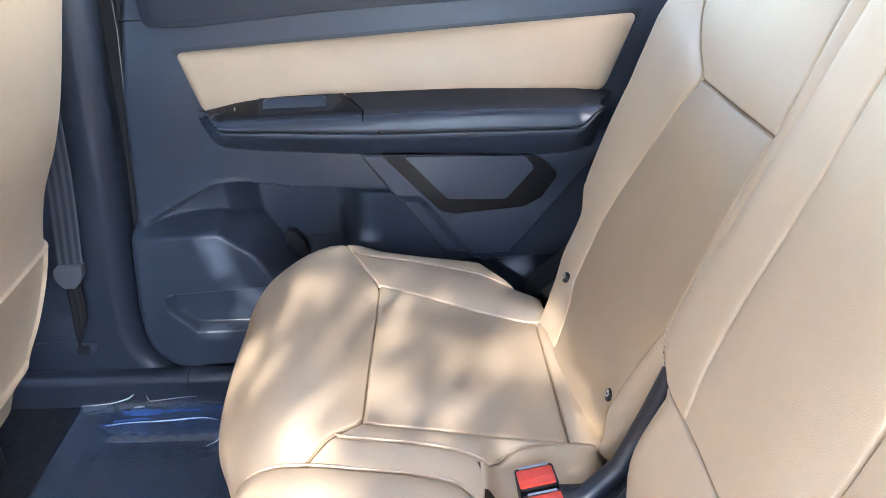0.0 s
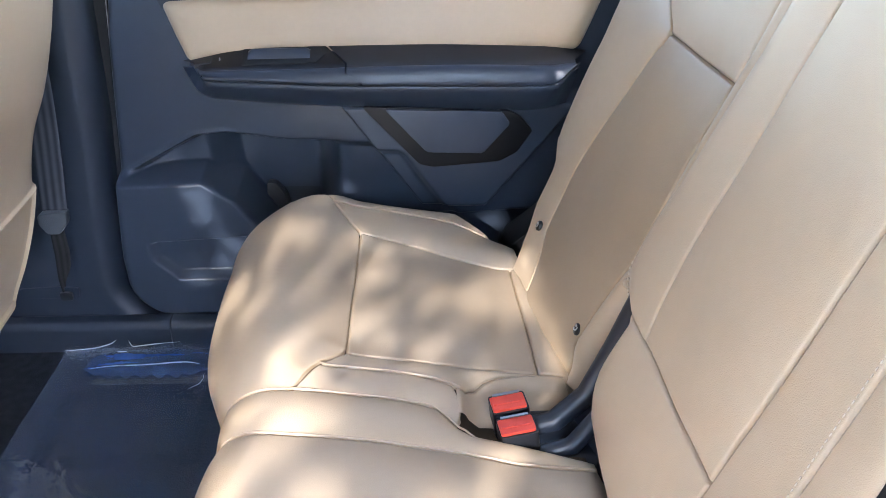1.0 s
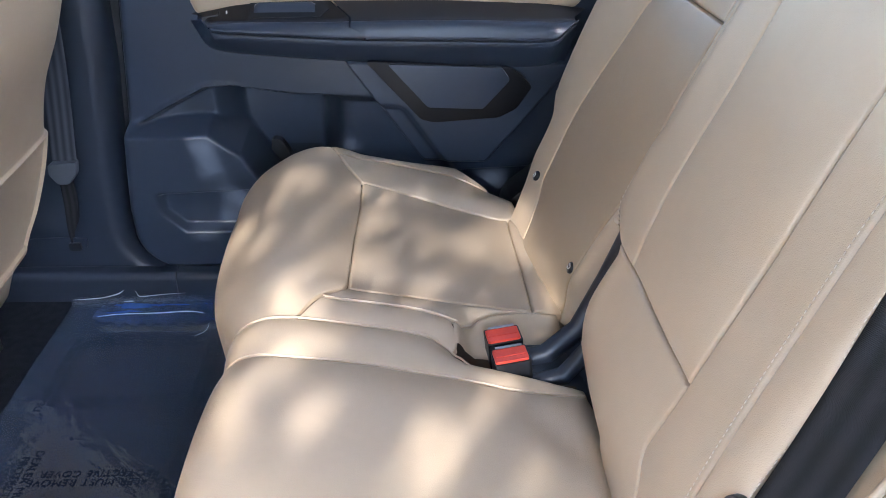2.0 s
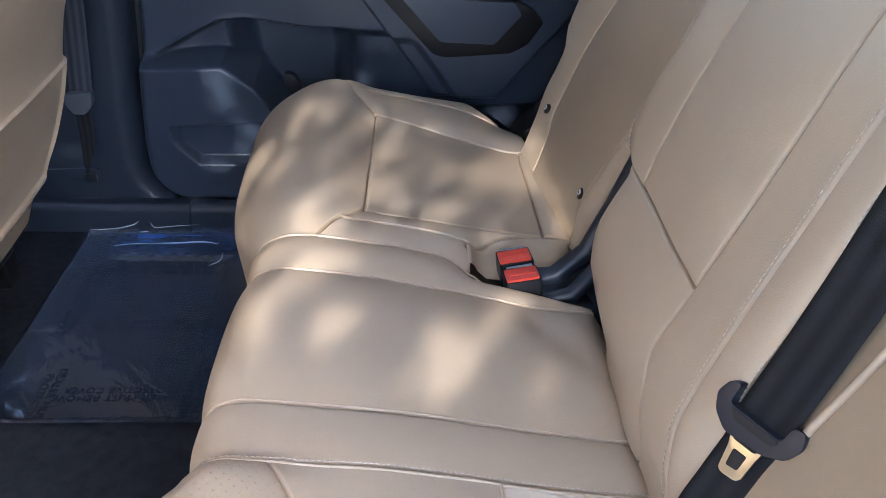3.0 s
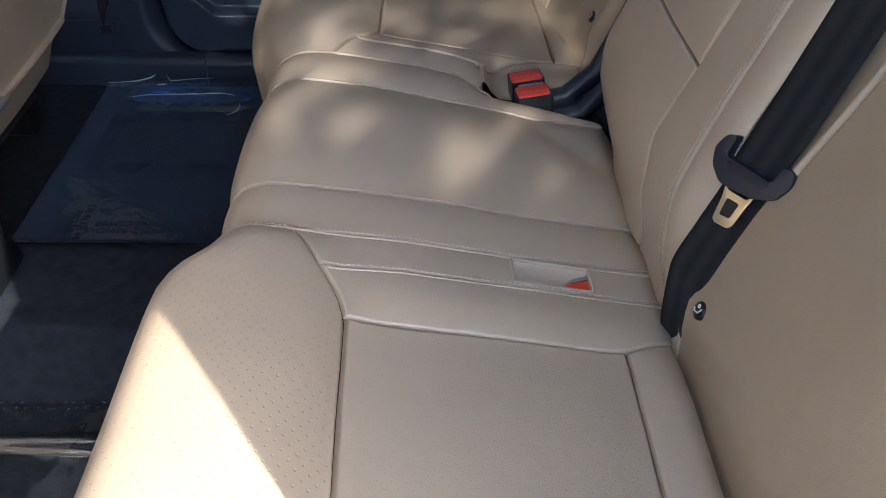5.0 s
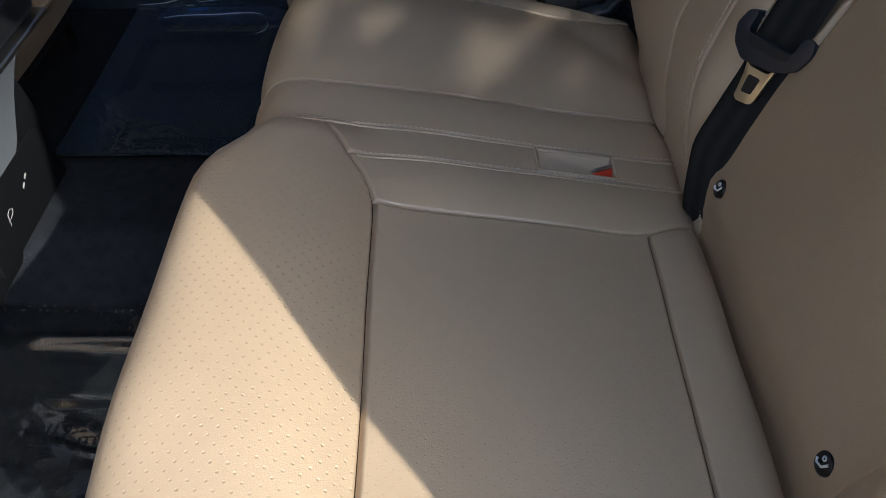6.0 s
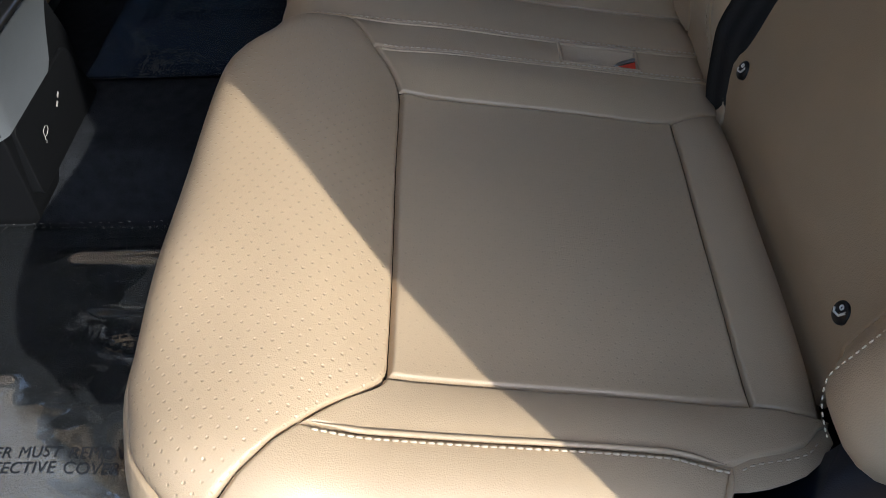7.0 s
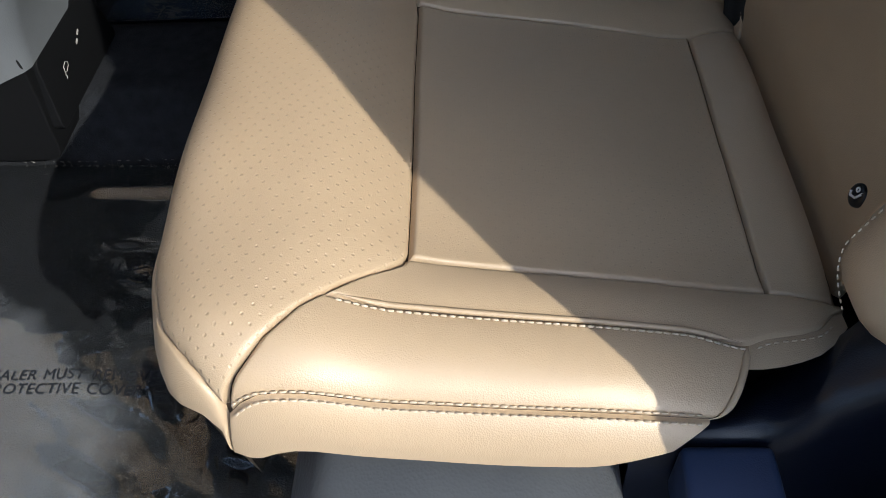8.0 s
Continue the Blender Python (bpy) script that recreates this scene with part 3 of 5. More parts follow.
def back(h, q):
    h, q = np.asarray(h, float), np.asarray(q, float)
    y = q.copy()
    out = swell(h, np.clip(q, -0.17, 1.09))
    for edge, side in ((-0.145, -1), (1.060, 1)):
        over = np.clip((q - edge) * side / 0.03, 0, None)
        t2 = np.minimum(over, 1.57)
        rest = np.clip(over - 1.57, 0, None) * 0.03
        y = np.where(over > 0, edge + side * 0.03 * np.sin(t2), y)
        out = out - 0.03 * (1 - np.cos(t2)) - rest
    p = FOOT + h[..., None] * UPV + out[..., None] * OUTV
    p[..., 1] = y
    return p


FAR_TURN = curve((-0.07, 0.716), (0.0, 0.700), (0.05, 0.690), (0.10, 0.679), (0.13, 0.671), (0.50, 0.668))


def split_far(h, q):
    """The narrow backrest's inner end turns back at the split."""
    h, q = np.asarray(h, float), np.asarray(q, float)
    turn = FAR_TURN(h)
    over = np.clip((turn - q) / 0.016, 0, None)
    t2 = np.minimum(over, 1.57)
    rest = np.clip(over - 1.57, 0, None) * 0.016
    p = back(h, np.maximum(q, turn))
    p[..., 1] = np.where(over > 0, turn - 0.016 * np.sin(t2), p[..., 1])
    return p - (0.016 * (1 - np.cos(t2)) + rest)[..., None] * OUTV


NEAR_TURN = curve((-0.07, 0.560), (0.108, 0.560), (0.120, 0.570), (0.138, 0.608), (0.150, 0.618), (0.20, 0.614), (0.256, 0.604), (0.325, 0.599), (0.386, 0.592), (0.52, 0.582))


def split_near(h, q):
    """The wide backrest's inner end turns back at the split."""
    h, q = np.asarray(h, float), np.asarray(q, float)
    turn = NEAR_TURN(h)
    over = np.clip((q - turn) / 0.032, 0, None)
    t2 = np.minimum(over, 1.57)
    rest = np.clip(over - 1.57, 0, None) * 0.032
    p = back(h, np.minimum(q, turn))
    p[..., 1] = np.where(over > 0, turn + 0.032 * np.sin(t2), p[..., 1])
    return p - (0.032 * (1 - np.cos(t2)) + rest)[..., None] * OUTV


TOP, SHOULDER = 0.52, 0.40
far_back = thing("backrest", "narrow tan leather rear backrest beside the door", "backrest", "rear backrests")
FI = curve((-0.07, 0.930), (-0.013, 0.945), (0.018, 0.966), (0.094, 0.968), (0.183, 0.946), (0.259, 0.919), (0.307, 0.899), (0.346, 0.876), (0.375, 0.920), (0.41, 0.965), (0.50, 1.00))
FO = curve((-0.07, 0.990), (-0.02, 0.995), (0.028, 1.015), (0.09, 1.012), (0.115, 1.040), (0.135, 1.066), (0.20, 1.072), (0.26, 1.073), (0.335, 1.062), (0.41, 1.030), (0.52, 0.985))
FS = lambda h: FAR_TURN(h) + 0.007
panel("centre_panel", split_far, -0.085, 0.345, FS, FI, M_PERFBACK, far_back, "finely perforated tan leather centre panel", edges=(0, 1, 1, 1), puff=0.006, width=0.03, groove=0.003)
panel("upper_panel", split_far, 0.345, TOP, FS, FI, M_LEATHER, far_back, puff=0.006, width=0.03, edges=(1, 0, 1, 1))
panel("outer_bolster", split_far, -0.095, TOP, FI, lambda h: FO(h) + 0.02, M_LEATHER, far_back, "tan leather outer bolster", edges=(0, 0, 1, 0), puff=0.008, groove=0.003)
panel("inner_edge", split_far, -0.07, TOP, lambda h: FAR_TURN(h) - 0.085, FS, M_LEATHER, far_back, edges=(0, 0, 0, 1), puff=0.004)
S = along(0.13, TOP)
tube("piping", lifted(split_far, S, FO(S) - 0.020, np.full(S.shape, 0.004)), 0.0016, M_LEATHER, far_back, n=6)

near_backrest = thing("backrest", "wide tan leather rear backrest with a centre armrest section", "backrest", "rear backrests")
CI = curve((-0.07, 0.530), (0.122, 0.533), (0.16, 0.539), (0.24, 0.543), (0.40, 0.540), (0.66, 0.537))
MI = curve((-0.07, 0.330), (0.017, 0.342), (0.051, 0.357), (0.113, 0.355), (0.32, 0.359), (0.66, 0.36))
S1 = curve((-0.07, 0.235), (-0.001, 0.256), (0.044, 0.272), (0.13, 0.282), (0.234, 0.292), (0.312, 0.296), (0.66, 0.30))
S2 = curve((-0.07, 0.190), (-0.012, 0.214), (0.062, 0.231), (0.129, 0.241), (0.20, 0.243), (0.28, 0.251), (0.66, 0.26))
SEAM = 0.121
panel("armrest_face", split_near, SEAM, TOP, MI, CI, M_LEATHER, near_backrest, "smooth tan leather armrest face", edges=(1, 0, 1, 1), puff=0.007, width=0.03, groove=0.006)
panel("inner_bolster", split_near, SEAM - 0.001, TOP, CI, 0.70, M_LEATHER, near_backrest, edges=(1, 0, 1, 0), puff=0.004)
LO = curve((-0.07, 0.47), (-0.030, 0.505), (-0.018, 0.545), (0.003, 0.578), (0.042, 0.596), (0.092, 0.604), (0.121, 0.606))
panel("lower_panel", split_near, -0.06, SEAM, MI, LO, M_LEATHER, near_backrest, "tan leather lower panel", edges=(0, 1, 1, 1), puff=0.006, groove=0.004)
panel("stitched_strip", split_near, -0.07, TOP, S1, MI, M_LEATHER, near_backrest, edges=(0, 0, 1, 1), puff=0.003, groove=0.002)
panel("stitched_strip", split_near, -0.07, TOP, S2, S1, M_LEATHER, near_backrest, edges=(0, 0, 1, 1), puff=0.004)
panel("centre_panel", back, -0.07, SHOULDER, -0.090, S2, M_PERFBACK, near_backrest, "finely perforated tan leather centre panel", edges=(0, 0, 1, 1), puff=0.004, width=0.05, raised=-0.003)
WI = curve((-0.07, -0.105), (-0.036, -0.100), (-0.022, -0.090), (0.0, -0.087), (0.66, -0.090))
panel("outer_bolster", back, lambda v: -0.030 + 0.034 * (1 - v) ** 2, SHOULDER, -0.235, WI, M_LEATHER, near_backrest, "tan leather outer bolster", edges=(1, 0, 0, 1), puff=0.006)
S = along(-0.020, SHOULDER)
stitches("stitching", back, np.stack([S, -0.125 - 0.018 * sm(0.012, -0.022, S)], -1), M_THREAD, near_backrest, 0.0052, 0.0034, 0.0006, 0.0065)
S = along(0.129, 0.40)
stitches("stitching", split_near, np.stack([S, NEAR_TURN(S) + 0.012], -1), M_THREAD, near_backrest, 0.0062, 0.0044, 0.0011, 0.0022)
for f, up in ((S1, 0.0030), (S2, 0.0010)):
    S = along(-0.05, TOP)
    stitches("stitching", split_near, np.stack([S, f(S) + 0.0022], -1), M_THREAD, near_backrest, 0.0050, 0.0034, 0.0006, up)


def back_padding(parent, surface, q0, q1, top=TOP, foot=-0.065):
    U, V = np.meshgrid(np.linspace(foot, top - 0.004, 50), np.linspace(q0, q1, 60), indexing="ij")
    put("padding", grid_mesh("padding", lifted(surface, U, V, np.full(U.shape, -0.008))), M_BLACK, parent)


back_padding(far_back, split_far, 0.575, 1.10)
back_padding(near_backrest, split_near, -0.095, 0.24, SHOULDER)
back_padding(near_backrest, split_near, -0.19, -0.09, SHOULDER, 0.004)
back_padding(near_backrest, split_near, 0.24, 0.50)
back_padding(near_backrest, split_near, 0.50, 0.64)


def slab(name, y0, y1, parent, top=TOP):
    o = FOOT - 0.10 * OUTV
    pts = [(o + h * UPV + d * OUTV) for h, d in ((-0.06, 0.02), (top + 0.005, 0.055), (top + 0.005, -0.03), (-0.06, -0.05))]
    return solid(name, [(p[0], p[2]) for p in pts], "y", y0, y1, M_BLACK, parent, "black carpeted back shell", 0.01)


slab("back_shell", -0.10, 0.238, near_backrest, SHOULDER)
slab("back_shell", 0.242, 0.60, near_backrest)
slab("back_shell", 0.67, 1.06, far_back)

# ---------------------------------------------------------------- far side of the car: sill, pillar, door
shell_block("rear_wall", (0.62, -0.34, 0.02), (0.68, 1.30, 0.70), M_PLASTIC, "dark trim behind the rear seats", "wall")
sill = thing("door_sill", "dark blue-grey plastic door sill trim along the floor", "door sill", kind="structure")
solid("sill_trim", corners([(1.224, 0.04), (1.228, 0.105), (1.236, 0.116), (1.262, 0.118), (1.275, 0.098), (1.42, 0.09), (1.42, 0.0), (1.224, 0.0)], 0.006, 4), "x", -1.2, -0.4535, M_PLASTIC, sill, bevel=0)
solid("sill_trim", corners([(1.224, 0.04), (1.228, 0.105), (1.236, 0.116), (1.262, 0.118), (1.275, 0.098), (1.42, 0.09), (1.42, 0.0), (1.224, 0.0)], 0.006, 4), "x", -0.4515, 0.45, M_PLASTIC, sill, bevel=0)

door = thing("car_door", "closed rear door with blue-grey plastic panel and tan leather insert", "door", kind="structure")


def door_y(x, z):
    """The door card's inner face."""
    y = 1.300 - 0.012 * sm(0.12, 0.40, z) + 0.030 * sm(0.62, 0.82, z)
    # raised belly round the map pocket, lower front
    edge = np.interp(x, [-0.53, -0.355, -0.30, -0.255, -0.20], [0.405, 0.412, 0.372, 0.300, 0.22])
    belly = sm(edge + 0.012, edge - 0.010, z) * sm(-0.06, -0.12, x)
    y = y - 0.040 * belly
    # hollow above it
    top = np.interp(x, [-0.52, -0.36, -0.31, -0.20, 0.06], [0.398, 0.482, 0.486, 0.470, 0.462])
    hollow = sm(top + 0.005, top - 0.012, z) * (1 - belly) * sm(-0.52, -0.40, x) * sm(0.0, 0.02, (-(z - 0.535) * 0.717 - 0.085) - x + 0.05)
    y = y - 0.004 * np.exp(-((z - top - 0.002) / 0.007) ** 2) * sm(-0.53, -0.50, x) * sm(-0.27, -0.33, x)
    y = y + 0.075 * hollow * sm(-0.355, -0.305, x + 0.1 * (z - 0.45)) * sm(-0.10, -0.16, x) + 0.030 * hollow * sm(-0.08, -0.16, x) + 0.010 * hollow
    # the lower right shield that carries the hexagon
    line = -0.091 + (0.535 - z) * 0.717
    shield = sm(line - 0.002, line + 0.008, x) * sm(0.565, 0.54, z) * sm(0.335, 0.355, z - 0.9 * np.clip(x - 0.165, 0, 1) * 1.4 + 0.0)
    y = y - 0.038 * shield
    # recess of the map pocket
    low = sm(-0.475, -0.455, x) * sm(0.285, 0.272, z - 0.06 * (x + 0.463)) * sm(0.195, 0.212, z + np.clip(-0.425 - x, 0, 1) * -1.0)
    y = y + 0.022 * low
    return y


xs, zs = np.linspace(-0.535, 0.46, 420), np.linspace(0.112, 0.80, 290)
GX, GZ = np.meshgrid(xs, zs, indexing="ij")
r = 0.085
left = np.interp(GZ, [0.11, 0.25, 0.405, 0.77, 0.9], [-0.53, -0.528, -0.510, -0.472, -0.45])
cut = np.clip((r - (GZ - 0.113)) / r, 0, 1)
left = left + r * (1 - np.sqrt(np.clip(1 - cut ** 2, 0, 1)))
U = np.linspace(0, 1, 420)[:, None]
GX = left + (0.46 - left) * U
GY = door_y(GX, GZ)
rimd = np.minimum(GX - left, GZ - 0.112)
GY = GY + 0.014 * (1 - np.sqrt(np.clip(1 - np.clip((0.014 - rimd) / 0.014, 0, 1) ** 2, 0, 1)))
put("door_card", grid_mesh("door_card", np.stack([GX, GY, GZ], -1), flip=True), M_DOORSKIN, door, "grained blue-grey plastic door card")
# bright highlight line along the card's front edge, added as a steel tube
E1 = [(np.interp(z, [0.25, 0.405, 0.77], [-0.528, -0.510, -0.472]) - 0.003, 1.315, z) for z in np.linspace(0.24, 0.80, 12)]
tube("edge_seal", E1, 0.004, M_SEAL, door)
tube("edge_highlight", [(x + 0.0035, 1.3015, z) for x, y, z in E1], 0.0009, M_STEEL, door, "steel tube added for the edge highlight", 6)
box("door_shell", (-0.60, 1.405, 0.09), (0.62, 1.45, 0.86), M_PLASTIC, door, "dark door shell", 0.01)

# leather upper insert
U, V = np.meshgrid(spread(0.78, 0.006), spread(0.12, 0.004), indexing="ij")
zt = 0.719 + (0.762 - 0.719) * U - 0.002
xl0, xl1, xr0, xr1 = -0.352, -0.391, 0.322, 0.379
zb = 0.614 + 0.018 * sm(0, 0.3, U) + 0 * U
X = (xl0 + (xl1 - xl0) * V) * (1 - U) + (xr0 + (xr1 - xr0) * V) * U
Z = zb + (zt - zb) * V
dx, dz = np.minimum(U, 1 - U) * 0.72, np.minimum(V, 1 - V) * 0.125
d = 0.016 - np.hypot(np.maximum(0, 0.016 - dx), np.maximum(0, 0.016 - dz))        # from the rounded border inwards
Y = door_y(X, Z) + 0.008 - 0.018 * (1 - np.exp(-np.maximum(d, 0) / 0.0045)) - 0.006 * (1 - np.exp(-np.minimum(dx, dz) / 0.03))
# dark sheet put in for the thin shadow line round the insert
bord = corners([(xl0 + 0.002, 0.616), (xr0 + 0.002, 0.625), (xr1 + 0.003, 0.764), (xl1 - 0.003, 0.721)], 0.004)
yb = [float(door_y(np.array(a), np.array(b))) for a, b in bord]
bm = bmesh.new()
bm.faces.new([bm.verts.new((a, y - 0.0012, b)) for (a, b), y in zip(bord, yb)][::-1])
part("insert_shadow_line", bm, M_PLASTIC, door, "dark sheet drawn as the shadow round the insert")
put("leather_insert", grid_mesh("leather_insert", np.stack([X, Y, Z], -1), flip=True), M_LEATHER, door, "padded tan leather insert")


LINE_A = curve((0, 0.619), (0.06, 0.630), (0.12, 0.640), (0.215, 0.647), (0.357, 0.649), (0.62, 0.651), (0.78, 0.648), (0.89, 0.645), (1, 0.633))
LINE_B = curve((0, 0.618), (0.03, 0.6185), (0.14, 0.620), (0.36, 0.622), (0.44, 0.6245), (0.70, 0.627), (1, 0.624))
LINE_C = curve((0, 0.617), (0.025, 0.607), (0.06, 0.605), (0.2, 0.601), (0.44, 0.595), (0.70, 0.594), (0.90, 0.593), (0.945, 0.597), (0.98, 0.614), (1, 0.622))
LINE_D = curve((0, 0.606), (0.03, 0.577), (0.065, 0.562), (0.12, 0.557), (0.38, 0.544), (0.64, 0.535), (0.88, 0.530), (1, 0.534))


def armrest(u0, u1, rows, n=40):
    """Loft between the armrest's four long lines; each row is (line, share of the standing-out depth, drop)."""
    ends = {"A": (-0.368, 0.335), "B": (-0.347, 0.310), "C": (-0.342, 0.314), "D": (-0.362, 0.300)}
    line = {"A": LINE_A, "B": LINE_B, "C": LINE_C, "D": LINE_D}
    order = "ABCD"
    P = []
    for key, depth, drop in rows:
        k = order.index(key)
        a, b = u0[k], u1[k]
        u = a + (b - a) * np.linspace(0, 1, n)
        grow = 0.30 + 0.70 * sm(0, 0.05, u) - 0.25 * sm(0.93, 1.0, u)
        x = ends[key][0] + (ends[key][1] - ends[key][0]) * u
        P.append(np.stack([x, 1.296 - 0.084 * depth * grow, line[key](u) - drop * (0.2 + 0.8 * grow)], -1))
    return np.swapaxes(np.array(P), 0, 1)


NIL, CUTL, CUTR, ONE = (0, 0, 0, 0), (0.354, 0.405, 0.437, 0.46), (0.359, 0.410, 0.442, 0.464), (1, 1, 1, 1)
TOPS = (("A", 0.0, 0.0), ("A", 0.06, -0.001), ("A", 0.16, 0.001), ("B", 0.70, -0.0035), ("B", 0.78, -0.001), ("B", 0.81, 0.001))
FRONT = (("B", 0.795, 0.0005), ("B", 0.86, 0.001), ("B", 0.90, 0.003), ("B", 0.935, 0.008), ("C", 0.985, -0.008), ("C", 0.99, -0.003), ("C", 0.95, 0.0), ("C", 0.85, 0.001))
switch_panel = put("switch_panel", grid_mesh("switch_panel", armrest(NIL, CUTL, TOPS)), M_GLOSS, door, "gloss black switch panel")
put("armrest_top", grid_mesh("armrest_top", armrest(CUTR, ONE, TOPS)), M_BLACK, door, "black armrest top")
put("handle_moulding", grid_mesh("handle_moulding", armrest(NIL, CUTL, FRONT)), M_DOORSKIN, door)
put("armrest_pad", grid_mesh("armrest_pad", armrest(CUTR, ONE, tuple((k, a + 0.035, b) for k, a, b in FRONT))), M_DOORSKIN, door, "soft blue-grey armrest pad")
put("lower_moulding", grid_mesh("lower_moulding", armrest(NIL, ONE, (("C", 0.86, 0.0), ("C", 0.93, 0.0015), ("C", 0.95, 0.005), ("C", 0.90, 0.014), ("D", 0.56, -0.009), ("D", 0.47, -0.003), ("D", 0.38, 0.0), ("D", 0.0, 0.002)), 60)), M_DOORSKIN, door)


def on_top(x, w, lift):
    """A point on the sloping black panel: w runs from the leather to the front edge."""
    u = np.array((x + 0.368) / 0.703)
    return (x, 1.292 - 0.058 * w, float(LINE_A(u)) * (1 - w) + float(LINE_B(u)) * w + 0.002 * math.sin(w * 3.14) + lift)


# pull recess and window switch
def top_plate(name, outline, low, high, mat, label=""):
    bm = bmesh.new()
    lo_ = [bm.verts.new(on_top(x, w, low)) for x, w in outline]
    hi_ = [bm.verts.new(on_top(x, w, high)) for x, w in outline]
    bm.faces.new(hi_)
    for i in range(len(outline)):
        j = (i + 1) % len(outline)
        bm.faces.new((lo_[i], lo_[j], hi_[j], hi_[i]))
    bmesh.ops.recalc_face_normals(bm, faces=bm.faces)
    return part(name, bm, mat, switch_panel, label, smooth=False)


top_plate("pull_cup", [(-0.254, 0.26), (-0.132, 0.22), (-0.116, 0.58), (-0.130, 0.88), (-0.252, 0.92)], -0.004, 0.0022, M_SEAL)
U, V = np.meshgrid(np.linspace(0, 1, 16), np.linspace(0, 1, 9), indexing="ij")
P = np.array([[on_top(-0.244 + 0.104 * u, 0.40 + 0.34 * v, 0.0025 + 0.0085 * math.sin(v * 3.14) ** 0.6 * min(1, 12 * u + 0.4, 12 * (1 - u) + 0.4)) for v in np.linspace(0, 1, 9)] for u in np.linspace(0, 1, 16)])
put("pull_bar", grid_mesh("pull_bar", P), M_DOORSKIN, switch_panel, "blue-grey door pull")
top_plate("window_switch", [(-0.332, 0.55), (-0.306, 0.48), (-0.306, 0.72), (-0.332, 0.80)], -0.006, 0.0018, M_BLACK)
top_plate("switch_lamp", [(-0.2930, 0.57), (-0.2908, 0.57), (-0.2908, 0.61), (-0.2930, 0.61)], -0.004, 0.0024, M_LABEL)

# hexagonal trim field
hexo = corners([(-0.056, 0.549), (0.042, 0.442), (0.066, 0.436), (0.186, 0.446), (0.217, 0.463), (0.243, 0.504), (0.223, 0.527), (0.200, 0.540)], 0.006)
hexagon_border = solid("hexagon_border", hexo, "y", 1.240, 1.275, M_GLOSS, door, "gloss black six-sided trim", 0.002)
hexi = corners([(-0.017, 0.546), (0.055, 0.467), (0.155, 0.464), (0.202, 0.519), (0.186, 0.541)], 0.006)
solid("hexagon_field", hexi, "y", 1.234, 1.262, M_DOORSKIN, hexagon_border, "blue-grey six-sided trim field", 0.004)
solid("cup_slot", corners([(-0.268, 0.262), (-0.262, 0.345), (-0.243, 0.343), (-0.226, 0.316), (-0.222, 0.289), (-0.235, 0.262)], 0.008), "y", 1.385, 1.42, M_BLACK, door, "black slot in the bottle holder", 0.003)
# upper rail below the window and the window above it
solid("belt_rail", corners([(-0.436, 0.82), (-0.432, 0.766), (-0.422, 0.755), (-0.363, 0.755), (-0.15, 0.772), (-0.02, 0.779), (0.44, 0.800), (0.44, 0.84), (-0.436, 0.84)], 0.006), "y", 1.302, 1.36, M_PLASTIC, door, bevel=0.004)
solid("belt_strip", corners([(-0.420, 0.81), (-0.416, 0.775), (-0.408, 0.768), (-0.36, 0.768), (-0.15, 0.785), (-0.02, 0.792), (0.40, 0.811), (0.40, 0.822), (-0.420, 0.822)], 0.004), "y", 1.296, 1.31, M_PLASTIC, door, "dark recessed strip", 0.002)

tube("card_joint", [(x, float(door_y(np.array(x), np.array(0.766))) + 0.0004, 0.766) for x in np.linspace(-0.478, -0.434, 6)], 0.0013, M_SEAL, door, "", 6)

bpillar = thing("pillar_trim", "blue-grey plastic centre pillar trim with belt channel", "pillar", kind="structure")
# the pillar's foot flares into the sill
zs = np.linspace(0.10, 1.15, 90)
right = np.interp(zs, [0.10, 0.13, 0.16, 0.20, 0.30, 0.52, 0.72, 0.81, 1.15], [-0.490, -0.523, -0.540, -0.546, -0.541, -0.518, -0.509, -0.506, -0.482])
prof = np.linspace(0, 1, 26)
P = []
for z, xr in zip(zs, right):
    row = []
    for t in prof:
        x = -0.95 + (xr + 0.95) * t
        d = xr - x
        y = 1.262 + 0.030 * (1 - math.sqrt(max(0, 1 - max(0, 1 - d / 0.03) ** 2))) + 0.016 * float(sm(0.075, 0.105, d)) * float(sm(0.19, 0.24, z)) * float(sm(0.30, 0.24, d))
        y += 0.03 * max(0, z - 0.6)
        row.append((x, y, z))
    row += [(xr, 1.32, z), (xr + 0.003, 1.36, z)]
    P.append(row)
put("pillar_cover", grid_mesh("pillar_cover", np.array(P), flip=True), M_PLASTIC, bpillar)
box("pillar_core", (-0.98, 1.33, 0.05), (-0.47, 1.40, 1.2), M_SEAL, bpillar, bevel=0.01)
solid("anchor_pocket", corners([(-0.755, 0.160), (-0.628, 0.160), (-0.622, 0.182), (-0.66, 0.186), (-0.735, 0.182)], 0.005), "y", 1.258, 1.268, M_PLASTIC, bpillar, bevel=0.002)
# door gap seal
tube("door_seal", [(np.interp(z, [0.13, 0.2, 0.4, 0.8, 1.1], [-0.500, -0.54, -0.528, -0.498, -0.48]), 1.340, z) for z in np.linspace(0.12, 1.1, 30)], 0.009, M_SEAL, bpillar)

cpillar = thing("wheel_arch_trim", "black plastic trim between the door and the rear seat", "trim", kind="structure")
solid("arch_panel", corners([(0.17, 0.10), (0.20, 0.30), (0.27, 0.36), (0.305, 0.45), (0.31, 0.54), (0.45, 0.80), (0.60, 0.80), (0.60, 0.10)], 0.02), "y", 1.18, 1.26, M_BLACK, cpillar, bevel=0.01)

